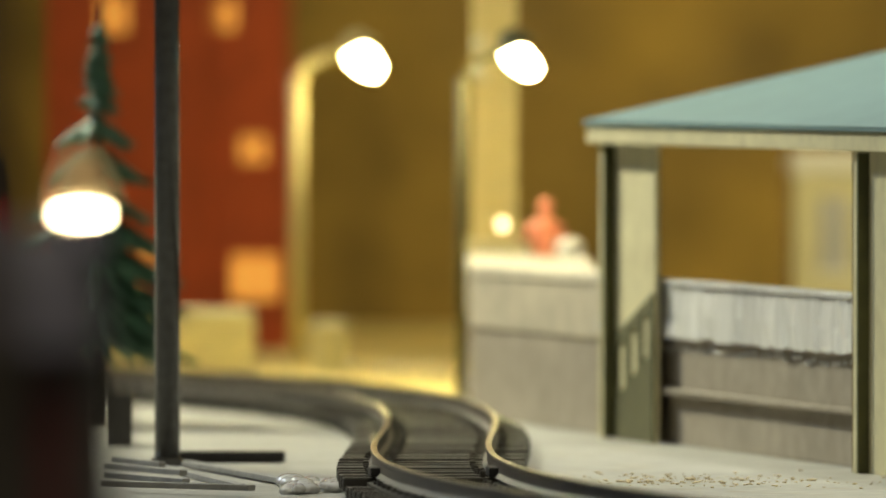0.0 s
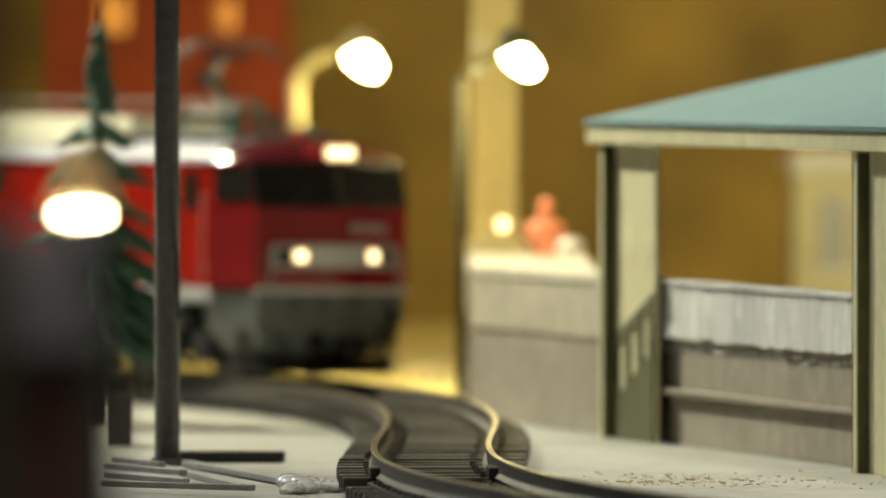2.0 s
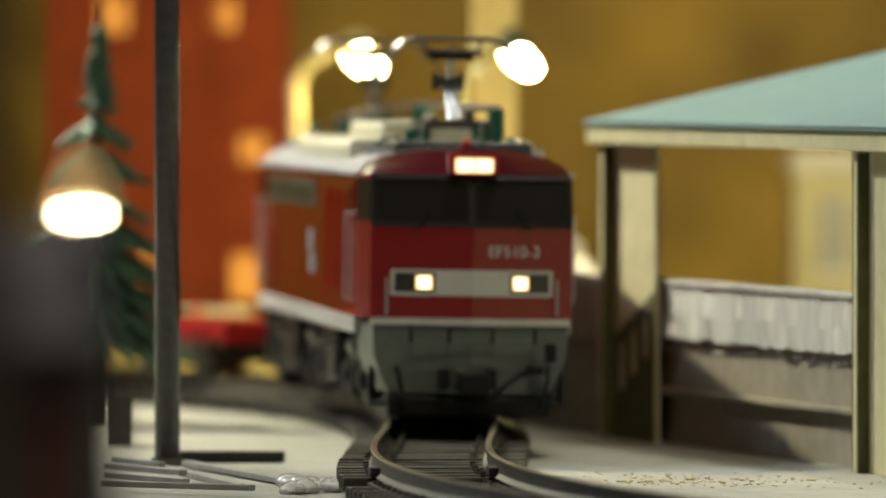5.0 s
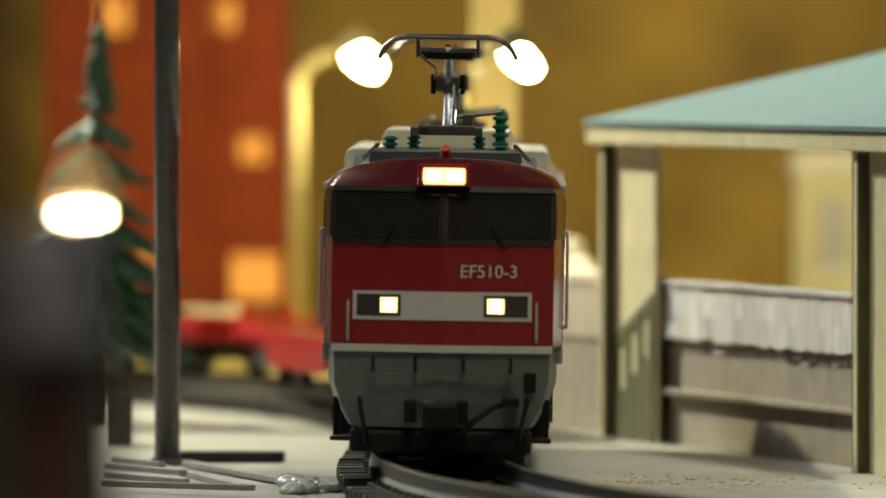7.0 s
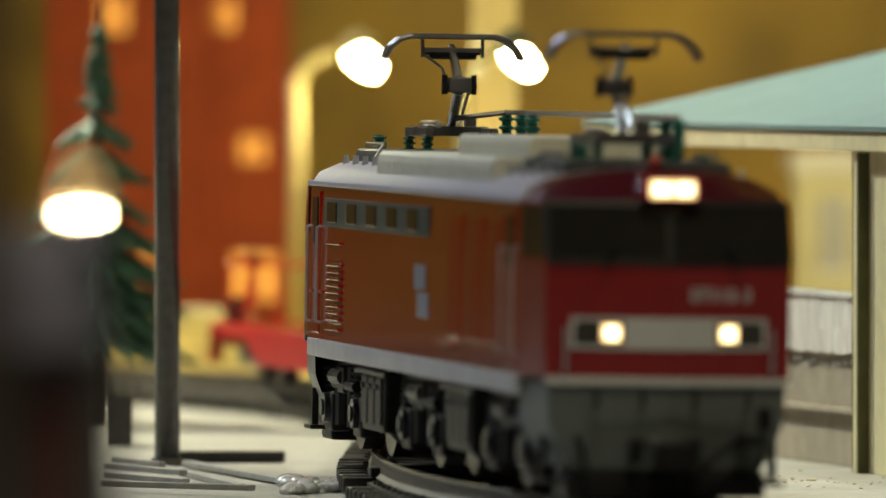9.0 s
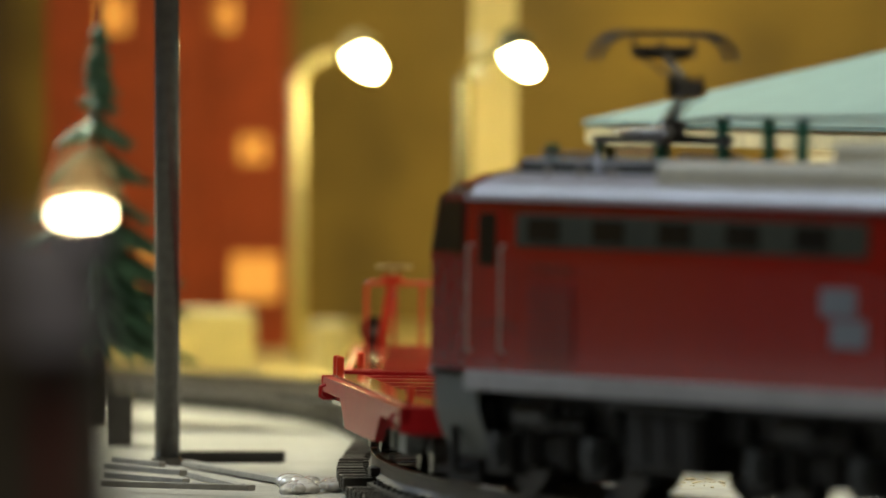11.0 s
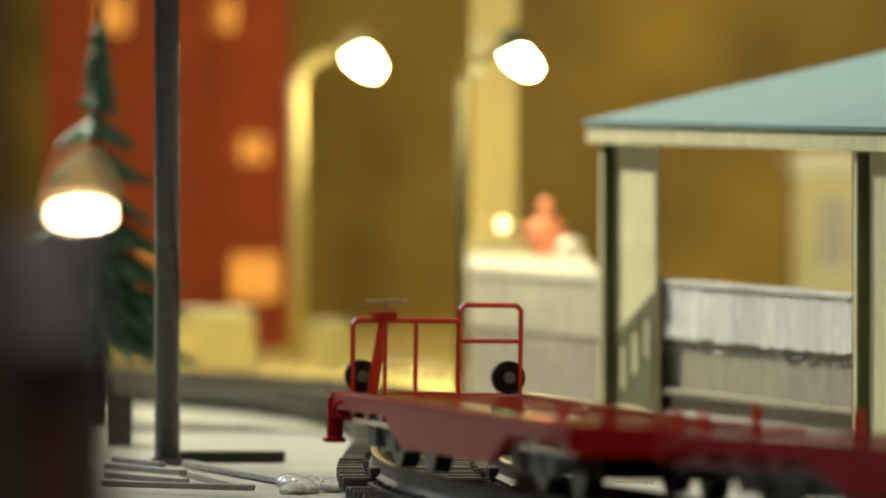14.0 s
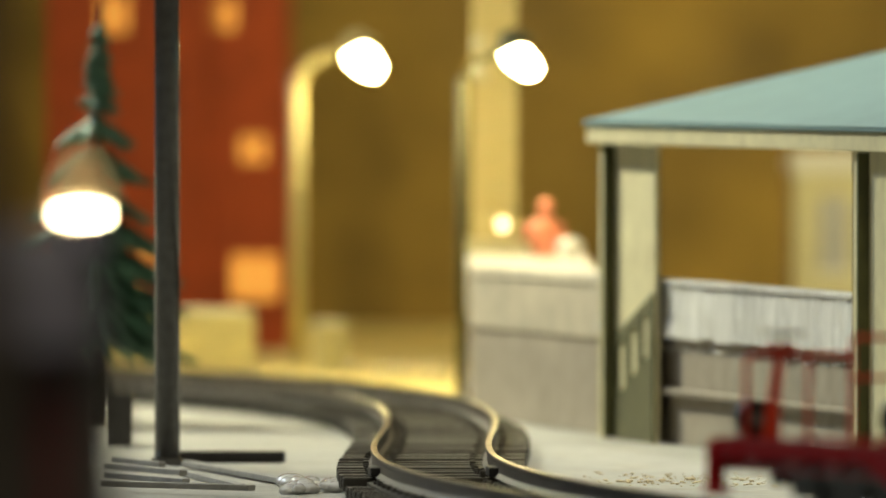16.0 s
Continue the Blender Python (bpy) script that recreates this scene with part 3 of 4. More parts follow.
def locomotive():
    loco = empty("locomotive")
    bm = bm_new()
    for v in (-1, 1):
        rows = [[bm.verts.new((u, v * hw, w)) for u in (-100, 100)] for w, hw in LEVELS]
        for a, b in zip(rows, rows[1:]):
            bm.faces.new((a[0], a[1], b[1], b[0]))
    rows = [bm.verts.new((u, v, 17)) for u, v in ((-100, -18), (100, -18), (100, 18), (-100, 18))]
    bm.faces.new(rows)
    part("body", bm, L_RED, loco)
    for end in (-1, 1):
        bm = bm_new()
        end_shell(bm, LEVELS, end)
        cab = part("cab", bm, L_FACE, loco, "red cab end, coloured darker for its shade")
        bm = bm_new()
        end_shell(bm, ROOFS, end)
        part("cab_roof", bm, L_CAP, loco, "red cab roof, coloured darker for its shade", smooth=True)
        # windscreen in two panes, corner panes and their frame
        g = 33.2
        for v0, v1 in ((-16.3, -0.7), (0.7, 16.3)):
            part("windscreen", side_band(bm_new(), end, g, 40.0, v0, v1, 0.25), L_GLASS, cab, "dark glossy windscreen pane")
        part("window_frame", side_band(side_band(bm_new(), end, 32.3, 33.1, -16.6, 16.6, 0.45), end, 40.1, 40.9, -16.6, 16.6, 0.6), L_BLACK, cab)
        part("pillar", side_band(bm_new(), end, 33.1, 40.1, -0.65, 0.65, 0.4), L_BLACK, cab)
        for v in (-1, 1):
            part("pillar", side_band(bm_new(), end, 33.1, 40.1, *sorted((v * 16.1, v * 16.75)), 0.35), L_BLACK, cab)
        for v in (-1, 1):
            bm = bm_new()
            c = [(end * 101.5, v * 18.12, 33.2), (end * 112.6, v * 16.95, 33.2), (end * 110.4, v * 16.85, 40.0), (end * 101.5, v * 18.0, 40.0)]
            vs = [bm.verts.new(p) for p in c]
            ws = [bm.verts.new((p[0], p[1] - v * 0.5, p[2])) for p in c]
            bm.faces.new(vs)
            for i in range(4):
                bm.faces.new((vs[i], vs[(i + 1) % 4], ws[(i + 1) % 4], ws[i]))
            part("corner_window", bm, L_GLASS, cab, "dark glossy side pane")
            # wipers and grab rails
            part("wiper", rod(bm_new(), (end * 116.9, v * 9.5, 31.6), (end * 116.0, v * 7.2, 35.4), 0.22, seg=6), L_BLACK, cab)
            x = end * (nose(14.1, 20) + 1.0)
            part("grab_rail", tube(bm_new(), [(x - end, v * 14.1, 17.8), (x, v * 14.1, 18), (x, v * 14.1, 23.4), (x - end, v * 14.1, 23.6)], 0.22, 6), L_SILL, cab)
        # light band
        part("light_band", side_band(bm_new(), end, 20.9, 25.2, -13.4, 13.4, 0.25), L_WHITE, cab, "white band between the headlights")
        for v in (-1, 1):
            part("light_housing", side_band(bm_new(), end, 21.5, 24.7, *sorted((v * 6.2, v * 12.8)), 0.4), L_LENS, cab, "dark lamp housing")
            part("headlight", side_band(bm_new(), end, 21.95, 24.25, *sorted((v * 6.7, v * 9.3)), 0.6), HEAD_GLOW if end > 0 else L_LENS, cab, "glowing warm headlight" if end > 0 else "dark unlit headlight")
            if end > 0:
                part("bulb", side_band(bm_new(), end, 22.35, 23.85, *sorted((v * 7.2, v * 8.8)), 0.75), HEAD_CORE, cab, "white hot lamp core")
        bm = bm_new()
        box(bm, (end * 109, -4.0, 40.9), (end * 116.4, 4.0, 44.3), 0.5)
        part("lamp_case", bm, L_FACE, cab)
        part("roof_headlight", box(bm_new(), (end * 115.8, -3.2, 41.2), (end * 116.9, 3.2, 43.7), 0.4), HEAD_GLOW if end > 0 else L_LENS, cab, "glowing warm roof headlight" if end > 0 else "dark unlit headlight")
        for v in (-1.55, 1.55):
            if end > 0:
                part("bulb", box(bm_new(), (116.7, v - 1.1, 41.75), (117.05, v + 1.1, 43.15), 0.15), HEAD_CORE, cab, "white hot lamp core")
        data = text_mesh("EF510-3", 0.0027, 0.00012)
        data.materials.append(L_WHITE)
        num = new("number", data)
        num.parent = cab
        num.matrix_basis = Matrix.Translation((end * (nose(7.0, 28) + 0.12) / 1000, end * 0.0069, 0.0282)) @ Matrix(((0, 0, end, 0), (end, 0, 0, 0), (0, 1, 0, 0), (0, 0, 0, 1))) @ Matrix.Rotation(radians(10.3), 4, "Y")
        # white line and grey skirt
        part("waist_line", side_band(bm_new(), end, 16.1, 17.2, -16.6, 16.6, 0.5), L_WHITE, cab)
        bm = bm_new()
        e = end
        rows = []
        for w, hw, d in ((16.2, 17.4, 0.2), (11.2, 17.2, 0.4), (8.5, 16.2, 0.6), (4.8, 14.2, 1.6)):
            k = hw * 0.93
            rows.append([bm.verts.new(c) for c in ((e * 97, -hw, w), (e * (nose(k, 17) - d), -k, w), (e * (nose(0, 17) - d), 0, w), (e * (nose(k, 17) - d), k, w), (e * 97, hw, w))])
        for a, b in zip(rows, rows[1:]):
            for i in range(4):
                bm.faces.new((a[i], a[i + 1], b[i + 1], b[i]))
        bm.faces.new(rows[0])
        bm.faces.new(rows[-1])
        skirt = part("skirt", bm, L_GREY, loco, "dark grey front skirt")
        for v in (-10.2, -3.9, 3.3, 10.4):
            part("hook", tube(bm_new(), [(e * 116, v, 15.6), (e * 118, v, 15.4), (e * 118, v, 13.4), (e * 116, v, 13.2)], 0.25, 6), L_BLACK, skirt)
        part("jumper_cable", tube(bm_new(), [(e * 116, 10.8, 8.7), (e * 118.5, 8.0, 8.2), (e * 118.8, 5.0, 6.0), (e * 118.2, 1.6, 2.6)], 0.45, 8), L_BLACK, skirt)
        part("rail_bar", tube(bm_new(), [(e * 117.2, -10.2, 13.6), (e * 117.9, -3.9, 13.4), (e * 117.9, 3.3, 13.4), (e * 117.2, 10.4, 13.6)], 0.2, 6), L_GREY, skirt)
        for v in (-12.2, 12.9):
            part("hose", tube(bm_new(), [(e * 114, v, 9.0), (e * 117, v * 0.98, 7.4), (e * 117, v * 0.93, 4.4), (e * 115, v * 0.9, 2.6)], 0.4, 6), L_BLACK, skirt)
        part("jumper_socket", box(bm_new(), (e * 115, 9.2, 8.2), (e * 118.6, 11.8, 9.6), 0.3), L_BLACK, skirt)
        for v in (-4.6, -1.8, 3.2):
            part("pipe_box", box(bm_new(), (e * 114, v - 0.9, 5.6), (e * 118.2, v + 0.9, 9.0), 0.35), L_GREY if v == -1.8 else L_BLACK, skirt)
        part("vent_plate", box(bm_new(), (e * 112, 12.4, 10.2), (e * 115.2, 14.2, 13.2), 0.2), L_BLACK, skirt)
        part("coupler", box(box(bm_new(), (e * 108, -1.5, 5.2), (e * 121, 1.5, 8.2), 0.4), (e * 119, -2.6, 4.6), (e * 123, 2.6, 8.6), 0.6), L_BLACK, loco)
        bm = box(bm_new(), (e * 104, -13.6, 1.0), (e * 114.5, 13.6, 4.4), 0.6)
        plow = part("snow_plough", bm, L_BLACK, loco)
        for v in (-1, 1):
            part("step", box(box(bm_new(), (e * 106, v * 12, 2.6), (e * 113, v * 16.6, 3.3), 0.2), (e * 107, v * 15.2, 3.2), (e * 108.2, v * 16.2, 9.0), 0.1), L_BLACK, plow)
            # cab door with its handrails
            door = part("door", box(bm_new(), (e * 88.5, v * 17.7, 17.8), (e * 97, v * 18.15, 39.6), 0.15), L_RED, loco)
            part("door_window", box(bm_new(), (e * 90.2, v * 17.9, 31.5), (e * 95.4, v * 18.3, 38.6), 0.1), L_GLASS, door, "dark glass pane")
            for u in (87.6, 98.0):
                part("handrail", tube(bm_new(), [(e * u, v * 18, 19.5), (e * u, v * 18.7, 19.7), (e * u, v * 18.7, 34), (e * u, v * 18, 34.2)], 0.22, 6), L_SILL, door)
    # main roof with its covers
    bm = bm_new()
    prof = [(-hw, w) for w, hw in ROOFS] + [(hw, w) for w, hw in reversed(ROOFS[:-1])]
    rings = [[bm.verts.new((u, v, w)) for v, w in prof] for u in (-100, 100)]
    for i in range(len(prof) - 1):
        bm.faces.new((rings[0][i], rings[1][i], rings[1][i + 1], rings[0][i + 1]))
    roof = part("roof", bm, L_ROOF, loco, "pale lavender grey roof", smooth=True)
    for u0, u1, hw, low, hgt in ((-46, 61, 15.9, 41.6, 46.1), (-6, 57, 10.0, 46.0, 49.0)):
        cover = part("roof_cover", hood(u0, u1, hw, low, hgt), L_BOX, roof, "pale roof equipment cover")
        for side in (-1, 1):
            for k in range(5):
                a = u0 + 2.5 + k * (u1 - u0 - 4) / 5
                b = a + (u1 - u0) / 5 - 2.6
                y0, y1 = sorted((side * hw * 0.97, side * (hw * 0.985 + 0.25)))
                panel = part("panel", box(bm_new(), (a, y0, low + 0.9), (b, y1, low + (hgt - low) * 0.7), 0.1), L_BOX, cover)
                for q in range(4):
                    c = a + 1.0 + q * (b - a - 1.6) / 4
                    part("slat", box(bm_new(), (c, y0 - 0.12, low + 1.2), (c + 0.6, y1 + 0.12, low + (hgt - low) * 0.64)), L_BOX, panel)
    # dark sloping platforms that carry the pantographs
    for e in (-1, 1):
        start = 61.5 if e > 0 else 46.5
        part("platform", hood(*sorted((e * start, e * 97)), 11.6, 43.0, 46.2), L_DECK, roof, "dark grey pantograph platform")
        for v in (-1, 1):
            for k in range(4):
                u = e * (64 + k * 10)
                part("foot_bolt", rod(bm_new(), (u, v * 13.4, 43.3), (u, v * 13.4, 45.1), 0.55, 0.4, 8), L_SILL, roof)
            part("pipe", tube(bm_new(), [(e * 62, v * 12.6, 44.6), (e * 70, v * 12.6, 44.6), (e * 74, v * 10.5, 46.8), (e * 92, v * 10.5, 46.8)], 0.35, 6), L_SILVER, roof)
    for v in (-1, 1):
        part("gutter", box(bm_new(), (-100, v * 17.6, 40.3), (100, v * 18.4, 41.1), 0.2), L_ROOF, loco)
        part("sill", box(bm_new(), (-100, v * 16.5, 14.2), (100, v * 18.2, 17.0), 0.3), L_SILL, loco, "light grey side sill")
        # high windows, louvres and markings
        strip = part("window_strip", box(bm_new(), (-84, v * 17.8, 34.2), (20, v * 18.15, 38.6), 0.15), L_STRIP, loco, "dark louvred window strip")
        for k in range(5):
            a = -80 + k * 20
            part("pane", box(bm_new(), (a, v * 18.0, 34.9), (a + 9.5, v * 18.32, 38.0), 0.1), L_GLASS, strip)
        for u0 in (-80,):
            lou = part("louvre", box(bm_new(), (u0, v * 17.8, 19.6), (u0 + 15, v * 18.08, 29.4), 0.1), L_FACE, loco)
            for k in range(9):
                part("slat", box(bm_new(), (u0 + 0.6, v * 18.0, 20.1 + k * 1.03), (u0 + 14.4, v * 18.5, 20.6 + k * 1.03), 0.08), L_RED, lou)
        for u0, u1 in ((38, 51), (56, 69), (73, 85)):
            door = part("vent_door", box(bm_new(), (u0, v * 17.8, 20.5), (u1, v * 18.12, 38.0), 0.1), L_RED, loco)
            for k in range(4):
                c = u0 + 1.5 + k * (u1 - u0 - 3.0) / 3
                part("rib", box(bm_new(), (c - 0.6, v * 18.0, 21.0), (c + 0.6, v * 18.21, 37.5), 0.04), L_RED, door)
        part("emblem", box(box(bm_new(), (7, v * 17.9, 26.6), (17, v * 18.14, 30.2), 0.05), (10, v * 17.9, 22.6), (20, v * 18.14, 26.2), 0.05), FACE_BLUE, loco, "plain pale blue painted emblem shape")
        for u, z in ((-80, 31.6), (-80, 18.6), (-97, 24), (30, 19.5)):
            part("step_plate", box(bm_new(), (u, v * 17.9, z), (u + 14, v * 18.45, z + 0.5), 0.08), L_RED, loco)
    # underframe and running gear
    under = part("underframe", box(bm_new(), (-100, -14, 9.2), (100, 14, 16.8), 0.5), L_BLACK, loco)
    for u0, u1 in ((-52, -30), (30, 52)):
        for v in (-1, 1):
            case = part("equipment_box", box(bm_new(), (u0, v * 11, 4.5), (u1, v * 16.6, 13.8), 0.6), L_BLACK, under)
            for k in range(3):
                a = u0 + 1.2 + k * 6.8
                part("cover", box(bm_new(), (a, v * 16.5, 5.6), (a + 5.6, v * 16.95, 12.6), 0.15), L_BLACK, case)
                part("latch", rod(bm_new(), (a + 2.8, v * 16.8, 11.2), (a + 2.8, v * 17.4, 11.2), 0.5, seg=8), L_GEAR, case)
            part("pipe", tube(bm_new(), [(u0 - 4, v * 17.0, 13.2), (u0 + 6, v * 17.2, 13.4), (u1 + 4, v * 17.0, 13.2)], 0.4, 6), L_GEAR, case)
    for u in (-79, 0, 79):
        bogie(loco, u, u > 0)
    # roof high-voltage gear
    for v in (-1, 1):
        for u in (-93, 93):
            part("insulator", insulator(bm_new(), (u, v * 8.4, 44), 4.2 if v < 0 else 3.0, 1.2), L_GREEN, roof, "green ribbed insulator")
    for u in (-74, -60, -50, 64, 74):
        part("insulator", insulator(bm_new(), (u, 8.2, 45.0), 6.6, 1.25), L_GREEN, roof, "green ribbed insulator")
    part("roof_conductor", tube(bm_new(), [(-74, 0, 51.0), (-74, 8.2, 52), (74, 8.2, 52), (74, 0, 51.0)], 0.4), L_SILVER, roof)
    part("horn", rod(bm_new(), (100, 0, 44.4), (103, 0, 46.6), 1.0, 0.6), W_RAIL, roof, "small red roof fitting")
    pantograph(loco, 76, 1)
    pantograph(loco, -76, -1)
    tagged(loco, "red model electric locomotive, cab ends darkened for shade, raised pantographs", "locomotive")
    return loco


LOCO = locomotive()


# ------------------------------------------------------------------ wagons
def flat_wagon(railing):
    w = empty("flat_wagon")
    half = 78.0
    bm = bm_new()
    for v in (-1, 1):
        lo = [(-half, 8.0), (-40, 8.0), (-29, 3.8), (29, 3.8), (40, 8.0), (half, 8.0), (half, 10.3), (-half, 10.3)]
        a = [bm.verts.new((u, v * 16.2, z)) for u, z in lo]
        b = [bm.verts.new((u, v * 14.8, z)) for u, z in lo]
        bm.faces.new(a)
        bm.faces.new(b)
        for i in range(len(lo)):
            k = (i + 1) % len(lo)
            bm.faces.new((a[i], a[k], b[k], b[i]))
    part("side_sill", bm, W_RED, w)
    for e in (-1, 1):
        part("end_beam", box(bm_new(), (e * (half - 1.6), -16.4, 6.6), (e * half, 16.4, 10.5), 0.3), W_RED, w)
        for v in (-1, 1):
            part("rope_hook", tube(bm_new(), [(e * 70, v * 16.2, 9.2), (e * 70, v * 17.1, 8.8), (e * 70, v * 17.1, 7.4), (e * 70, v * 16.3, 7.0)], 0.25, 6), W_RED, w)
    deck = part("deck", box(bm_new(), (-half + 1.6, -14.8, 6.2), (half - 1.6, 14.8, 7.0), 0.1), W_DECK, w)
    n = 15
    for k in range(n):
        u = -half + 8 + k * (2 * half - 16) / (n - 1)
        part("cross_beam", box(bm_new(), (u - 1.5, -14.7, 6.9), (u + 1.5, 14.7, 10.3 - 0.5 * (k % 2)), 0.3), W_DECK, deck)
    for v in (-12.4, 12.4):
        part("edge_plate", box(bm_new(), (-half + 2, v - 2.4, 10.0), (half - 2, v + 2.4, 10.7), 0.2), W_DECK, deck)
    for u in (62,):
        for v in (-1, 1):
            part("stake", box(bm_new(), (u - 0.5, v * 13.0, 10.6), (u + 0.5, v * 14.2, 13.0), 0.3), W_RAIL, w)
    for u, vs in () if railing else ((-77, (-1, 1)), (-70, (-1,))):
        for v in vs:
            part("stake", box(bm_new(), (u - 0.5, v * 13.4, 10.4), (u + 0.5, v * 14.6, 13.6), 0.3), W_RAIL, w)
    for u in (-47, 47):
        bg = part("bogie", box(bm_new(), (u - 13, -9.6, 2.6), (u + 13, 9.6, 6.1), 0.6), L_BLACK, w)
        for v in (-1, 1):
            bm = box(bm_new(), (u - 15, v * 11.2, 4.2), (u + 15, v * 13.2, 7.2), 0.6)
            for du in (-11, 11):
                box(bm, (u + du - 3, v * 11.6, 3.0), (u + du + 3, v * 14.2, 7.6), 0.5)
            box(bm, (u - 3.5, v * 11.2, 2.8), (u + 3.5, v * 13.8, 8.2), 0.4)
            part("side_frame", bm, L_GREY, bg)
        for du in (-11, 11):
            bm = rod(bm_new(), (u + du, -10.2, 4.1), (u + du, -7.6, 4.1), 4.1, seg=24)
            rod(bm, (u + du, 7.6, 4.1), (u + du, 10.2, 4.1), 4.1, seg=24)
            rod(bm, (u + du, -10, 4.1), (u + du, 10, 4.1), 1.0)
            part("wheelset", bm, WHEEL, bg)
    for e in (-1, 1):
        part("coupler", box(box(bm_new(), (e * (half - 6), -1.3, 4.4), (e * (half + 6), 1.3, 6.8), 0.3), (e * (half + 4), -2.2, 3.8), (e * (half + 8), 2.2, 7.2), 0.5), L_BLACK, w)
    if railing:
        u = -72.5
        rail = part("end_railing", tube(bm_new(), [(u, -14.1, 9.8), (u, -14.1, 20.6), (u, -13.4, 21.3), (u, 2.0, 21.3)], 0.38), W_RAIL, w, "thin red wire hand railing")
        part("gate_frame", tube(bm_new(), [(u, 2.0, 9.8), (u, 2.0, 22.9), (u, 2.7, 23.6), (u, 10.6, 23.6), (u, 11.3, 22.9), (u, 11.3, 9.8)], 0.38), W_RAIL, rail)
        part("cross_bar", tube(bm_new(), [(u, 2.0, 16.9 + 1.4), (u, 11.3, 18.3)], 0.34), W_RAIL, rail)
        for v in (-9.2, -4.6):
            part("baluster", tube(bm_new(), [(u, v, 9.8), (u, v, 21.3)], 0.34), W_RAIL, rail)
        col = part("brake_column", box(rod(bm_new(), (u + 1.2, -11.6, 9), (u + 1.2, -9.6, 22.2), 0.95, 0.75, 10), (u + 0.1, -11.6, 21.4), (u + 2.4, -7.9, 22.6), 0.3), W_RAIL, w)
        bm = bm_new()
        ring = [(u + 1.2 + 2.9 * math.cos(a), -9.4 + 2.9 * math.sin(a), 24.1) for a in np.linspace(0, 2 * math.pi, 25)]
        tube(bm, ring, 0.22, 6)
        for a in (0, 1.57, 3.14, 4.71):
            rod(bm, (u + 1.2, -9.4, 24.0), (u + 1.2 + 2.9 * math.cos(a), -9.4 + 2.9 * math.sin(a), 24.1), 0.18, seg=6)
        rod(bm, (u + 1.2, -9.4, 22.4), (u + 1.2, -9.4, 24.2), 0.35)
        part("handwheel", bm, BRASS, col, "pale brass brake handwheel")
        for v in (-12.6, 9.6):
            tl = part("tail_disc", rod(bm_new(), (u - 1.4, v, 12.9), (u + 0.2, v, 12.9), 2.5, seg=24), L_BLACK, w, "round black tail disc")
            part("hub", rod(bm_new(), (u + 0.2, v, 12.9), (u + 0.7, v, 12.9), 0.9), L_GREY, tl)
        for v in (-1, 1):
            part("end_step", box(box(bm_new(), (u - 5.4, v * 14.4, 3.4), (u - 4.4, v * 16.8, 9.6), 0.2), (u - 5.4, v * 14.4, 3.0), (u - 2.5, v * 17.4, 3.8), 0.2), W_RED, w)
    tagged(w, "red model flat wagon with bare deck" + (" and wire end railing" if railing else ""), "wagon", "flat wagons of the train")
    return w


WAGON_A = flat_wagon(False)
WAGON_B = flat_wagon(True)


# ------------------------------------------------------------------ things by the track
def grey_pole():
    p = empty("catenary_pole", (-44.8, 1745, 0))
    part("tube", rod(bm_new(), (0, 0, 0), (0, 0, 140), 2.05, seg=32), POST_GREY, p, smooth=True)
    part("foot", rod(bm_new(), (0, 0, 0), (0, 0, 1.2), 3.2, 2.4, 20), POST_GREY, p)
    tagged(p, "dark grey round metal pole standing on the baseboard", "pole")
    bm = box(bm_new(), (-2, -2, 0), (16.5, 3, 1.9), 0.4)
    b = part("black_bar", bm, BLACK)
    b.matrix_basis = pose(-0.0424, 1.757, 0, 0, 0, -2)
    tagged(b, "flat black plastic bar lying at the pole foot", "bar")
    bm = box(bm_new(), (-2.2, -3, 0), (2.2, 6, 8.8), 0.4)
    b = part("grey_block", bm, POST_GREY)
    b.matrix_basis = pose(-0.0555, 1.835, 0)
    tagged(b, "small dark grey block standing on the board", "block")
    for k, (x0, y0, x1, y1, w) in enumerate(((-47.4, 1735, -31.0, 1644, 1.6), (-41.4, 1735, -20.6, 1644, 1.7), (-52.5, 1680, -39.5, 1653, 1.3),
                                            (-53.5, 1712, -40.7, 1684, 1.4), (-51.6, 1636, -28.8, 1619, 1.8), (-53.0, 1728, -44.6, 1707, 1.2))):
        length = math.hypot(x1 - x0, y1 - y0)
        bm = box(bm_new(), (-length / 2, -w / 2, 0), (length / 2, w / 2, 0.9), 0.15)
        s = part("stick", bm, STICK)
        s.matrix_basis = pose((x0 + x1) / 2000, (y0 + y1) / 2000, 0.0001 + k * 0.0002, 0, 0, math.degrees(math.atan2(y1 - y0, x1 - x0)))
        tagged(s, "thin pale grey wooden stick lying on the board", "stick", "loose sticks")


grey_pole()


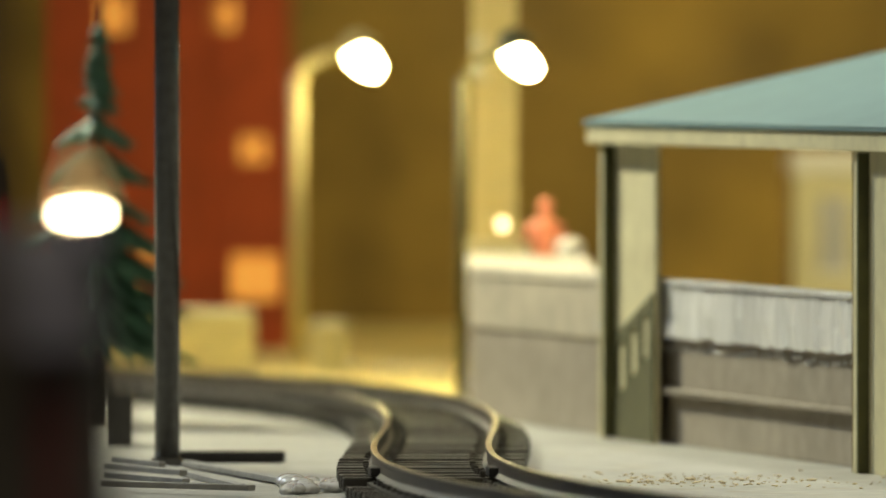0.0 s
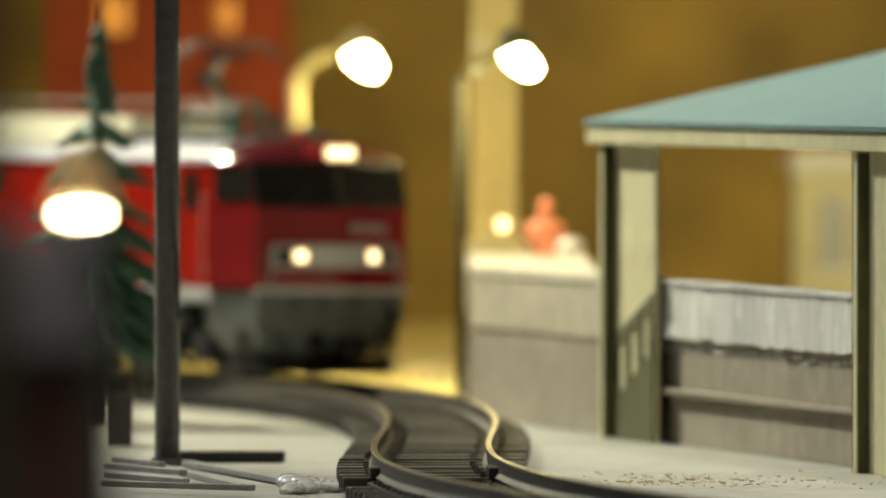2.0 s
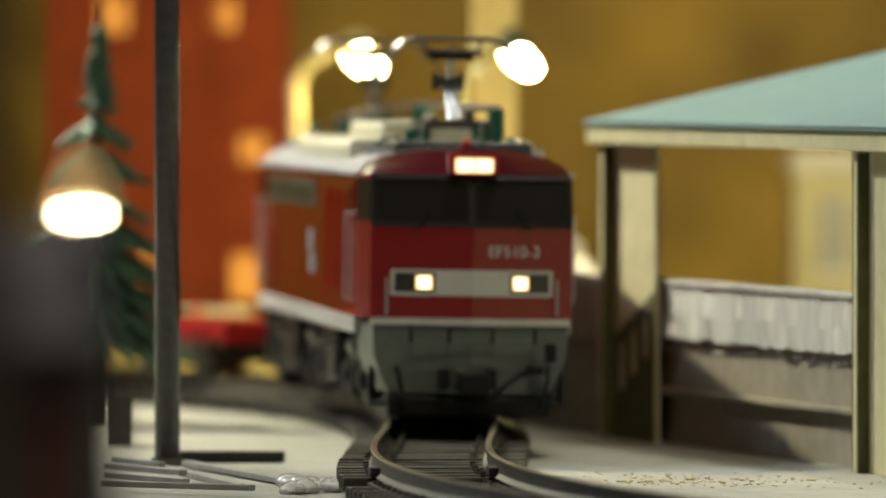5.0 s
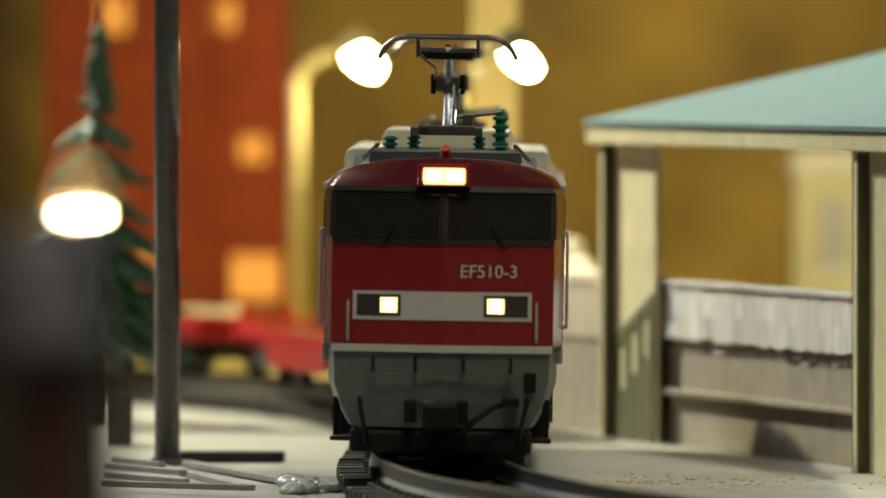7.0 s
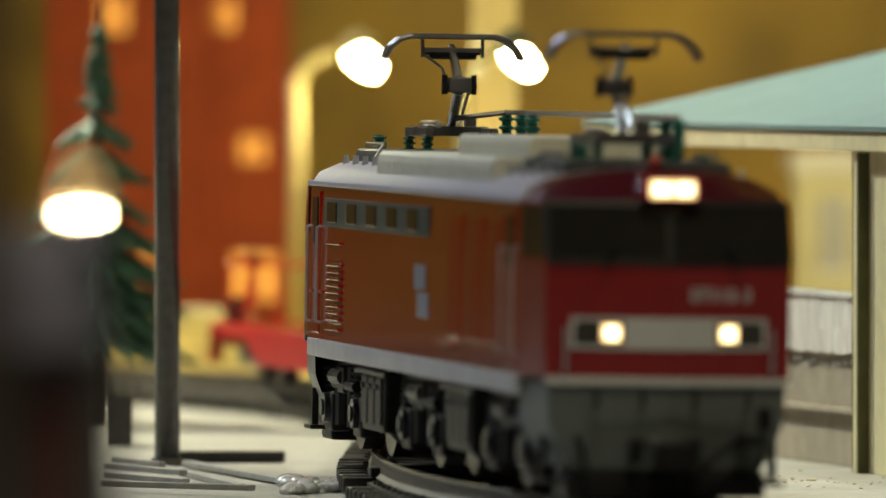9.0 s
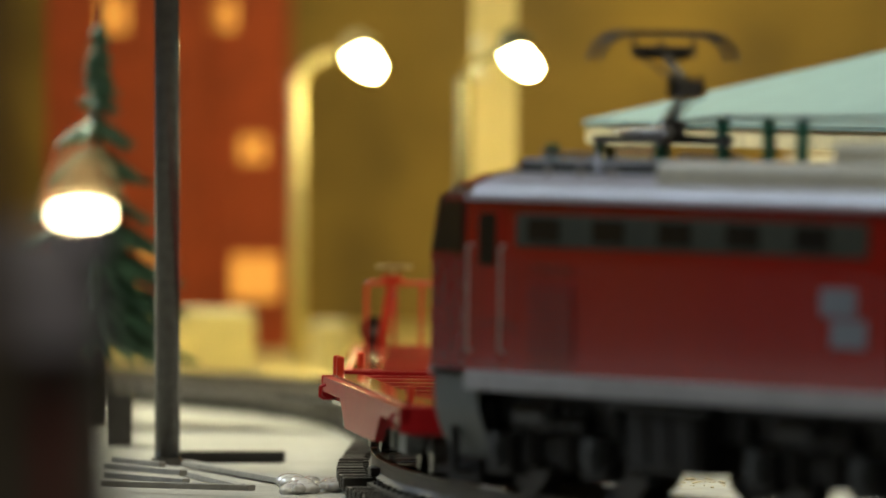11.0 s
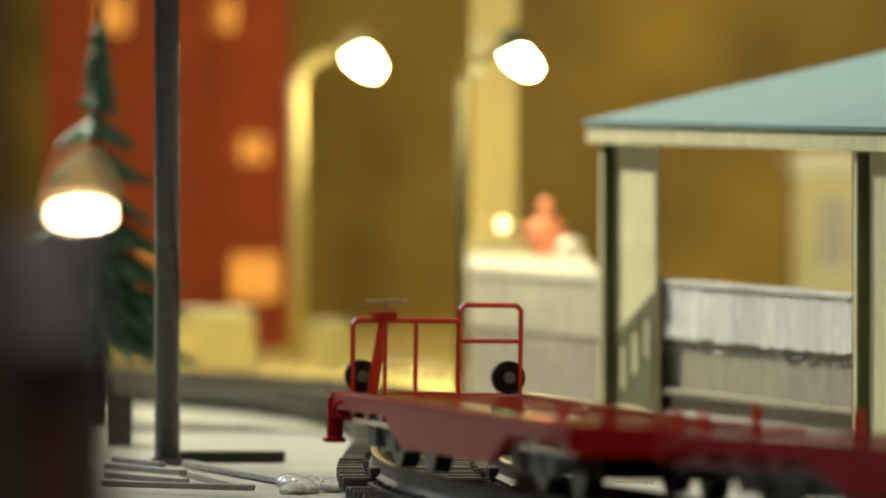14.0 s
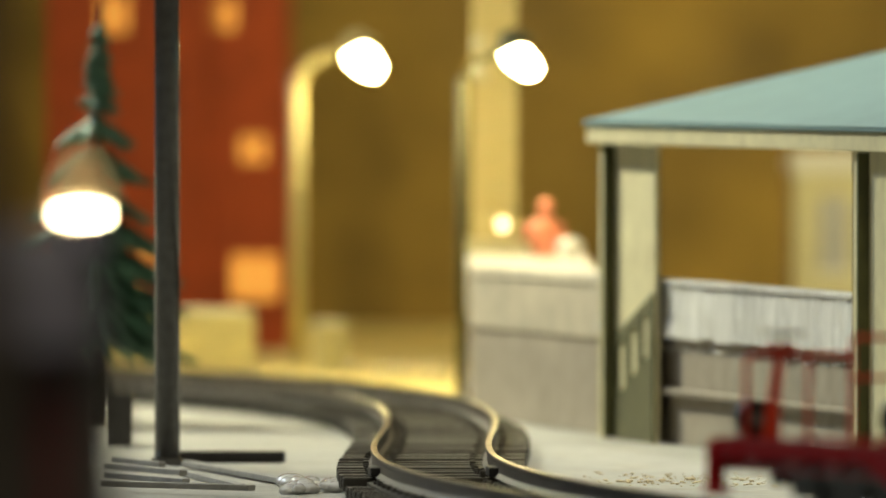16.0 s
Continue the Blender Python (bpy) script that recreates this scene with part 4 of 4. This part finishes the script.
def tree():
    t = empty("fir_tree", (-63.6, 1943, 0))
    part("trunk", rod(bm_new(), (0, 0, 0), (1.8, 0, 76), 1.6, 0.35, 10), BARK, t)
    rnd = random.Random(11)
    for k, (z, r) in enumerate(((13, 20), (17.5, 19), (22, 18), (27, 16.5), (32.5, 14.8), (38, 13), (44.5, 11), (51.5, 8.6), (57.5, 4.2), (60.5, 3.6), (63.5, 2.6), (66.5, 1.8), (69.5, 1.0))):
        bm = bm_new()
        n = max(6, int(r * 1.1))
        for i in range(n):
            a = 2 * math.pi * (i + rnd.random() * 0.6) / n
            rr = r * rnd.uniform(0.75, 1.1)
            base = Vector((z * 0.022, 0, z + rnd.uniform(1, 3) + r * 0.25))
            tip = Vector((z * 0.022 + rr * math.cos(a), rr * math.sin(a), z - r * 0.12 + rnd.uniform(-1, 1)))
            mid = (base + tip) / 2 + Vector((0, 0, -0.8))
            rod(bm, base, mid, 0.5, 1.3, 6)
            rod(bm, mid, tip, 1.3, 0.15, 6)
            for j in range(5):
                p = base.lerp(tip, 0.3 + 0.14 * j)
                q = Vector((rnd.uniform(-2, 2), rnd.uniform(-2, 2), rnd.uniform(-2.4, 0.2)))
                rod(bm, p, p + q, 0.6, 0.1, 5)
        part("branch_tier", bm, NEEDLE, t)
    tagged(t, "dark green model fir tree with drooping branches", "tree")


tree()


def clutter():
    rnd = random.Random(8)
    bm = bm_new()
    for k in range(26):
        ball(bm, (rnd.uniform(-4.2, 3.6), rnd.uniform(-24, 20), rnd.uniform(0.3, 1.1)), rnd.uniform(0.7, 1.5), (rnd.uniform(1.0, 1.8), 2.4, rnd.uniform(0.6, 1.1)), 3)
    for vert in bm.verts:
        vert.co += Vector((rnd.uniform(-0.09, 0.09), rnd.uniform(-0.2, 0.2), rnd.uniform(-0.09, 0.09)))
    g = part("glue_blob", bm, GLUE, smooth=True)
    g.matrix_basis = pose(-0.0200, 1.650, 0)
    tagged(g, "lump of clear dried glue beside the track", "glue", kind="stuff")
    bm = bm_new()
    for k in range(260):
        x, y = rnd.gauss(40, 16), rnd.gauss(1680, 14)
        if x < 22:
            continue
        r = abs(rnd.gauss(0.13, 0.10)) + 0.05
        bmesh.ops.create_icosphere(bm, subdivisions=1, radius=r, matrix=Matrix.Translation((x, y, r * 0.3)) @ Matrix.Rotation(rnd.random() * 3, 4, "Z") @ Matrix.Diagonal((rnd.uniform(1, 2.6), 1, 0.6, 1)))
    tagged(part("crumbs", bm, CRUMB), "scattered tan crumbs and sawdust on the board", "crumbs", kind="stuff")
    # shiny balls, not plants, placed to give a row of blurred glints
    bm = bm_new()
    for k in range(7):
        ball(bm, (-18.5 + k * 3.3, 2178 + rnd.uniform(-4, 4), 2.6), rnd.uniform(1.3, 1.75))
    tagged(part("glint_beads", bm, BRASS, smooth=True), "row of small shiny beads on the sand, set for glints", "shrub", kind="stuff")


clutter()


def near_lamp():
    p = empty("lantern_post", (-40.0, 1190, 0))
    part("post", rod(bm_new(), (0, 0, 0), (0, 0, 44), 1.6, 1.2, 16), BLACK, p)
    part("holder", rod(bm_new(), (0, 0, 44), (0, 0, 47.6), 2.6, 3.4, 16), PLUM, p, "purple grey lantern holder")
    part("bulb", ball(bm_new(), (0, -0.5, 48.7), 1.2, (2.4, 1, 0.6), 3), NEAR_GLOW, p, "bright warm bulb", smooth=True)
    bm = bm_new()
    bmesh.ops.create_cone(bm, cap_ends=False, segments=24, radius1=4.2, radius2=1.6, depth=6, matrix=Matrix.Translation((0, 0, 52.6)))
    part("shade", bm, SHADE, p, "thin translucent brown shade")
    tagged(p, "small lantern post with a bright warm bulb", "street lamp")
    d = empty("dark_column", (-35.0, 950, 0))
    part("shaft", box(bm_new(), (-13, -2.5, 0), (6.3, 2.5, 40.5), 1.2), COAL, d)
    part("collar", ball(rod(bm_new(), (-2.2, 0, 40.5), (-2.2, 0, 46.6), 7.2, 6.5, 24), (-2.2, 0, 46.6), 6.5, (1, 1, 0.7)), PLUM, d, "purple grey plastic collar")
    part("plate", box(bm_new(), (-0.5, -3.3, 20), (1.9, -2.6, 38), 0.2), DARK_RED, d, "dark red plate")
    tagged(d, "charcoal column with purple grey collar close by", "column")
    d = empty("dark_board", (-37.0, 860, 0))
    part("panel", box(bm_new(), (-6, 5, 0), (2.2, 9, 110), 0.8), BARK, d)
    part("batten", box(bm_new(), (-6, 3.8, 0), (-3, 5, 110), 0.3), BARK, d)
    tagged(d, "dark brown upright wooden board close by", "board")


near_lamp()


# ------------------------------------------------------------------ what moves
def motions():
    times = [k * 0.25 for k in range(65)]
    walk(LOCO, [(t, riding(run(t), 79)) for t in times])
    walk(WAGON_A, [(t, riding(run(t) - 214, 47)) for t in times])
    walk(WAGON_B, [(t, riding(run(t) - 393, 47)) for t in times])


motions()
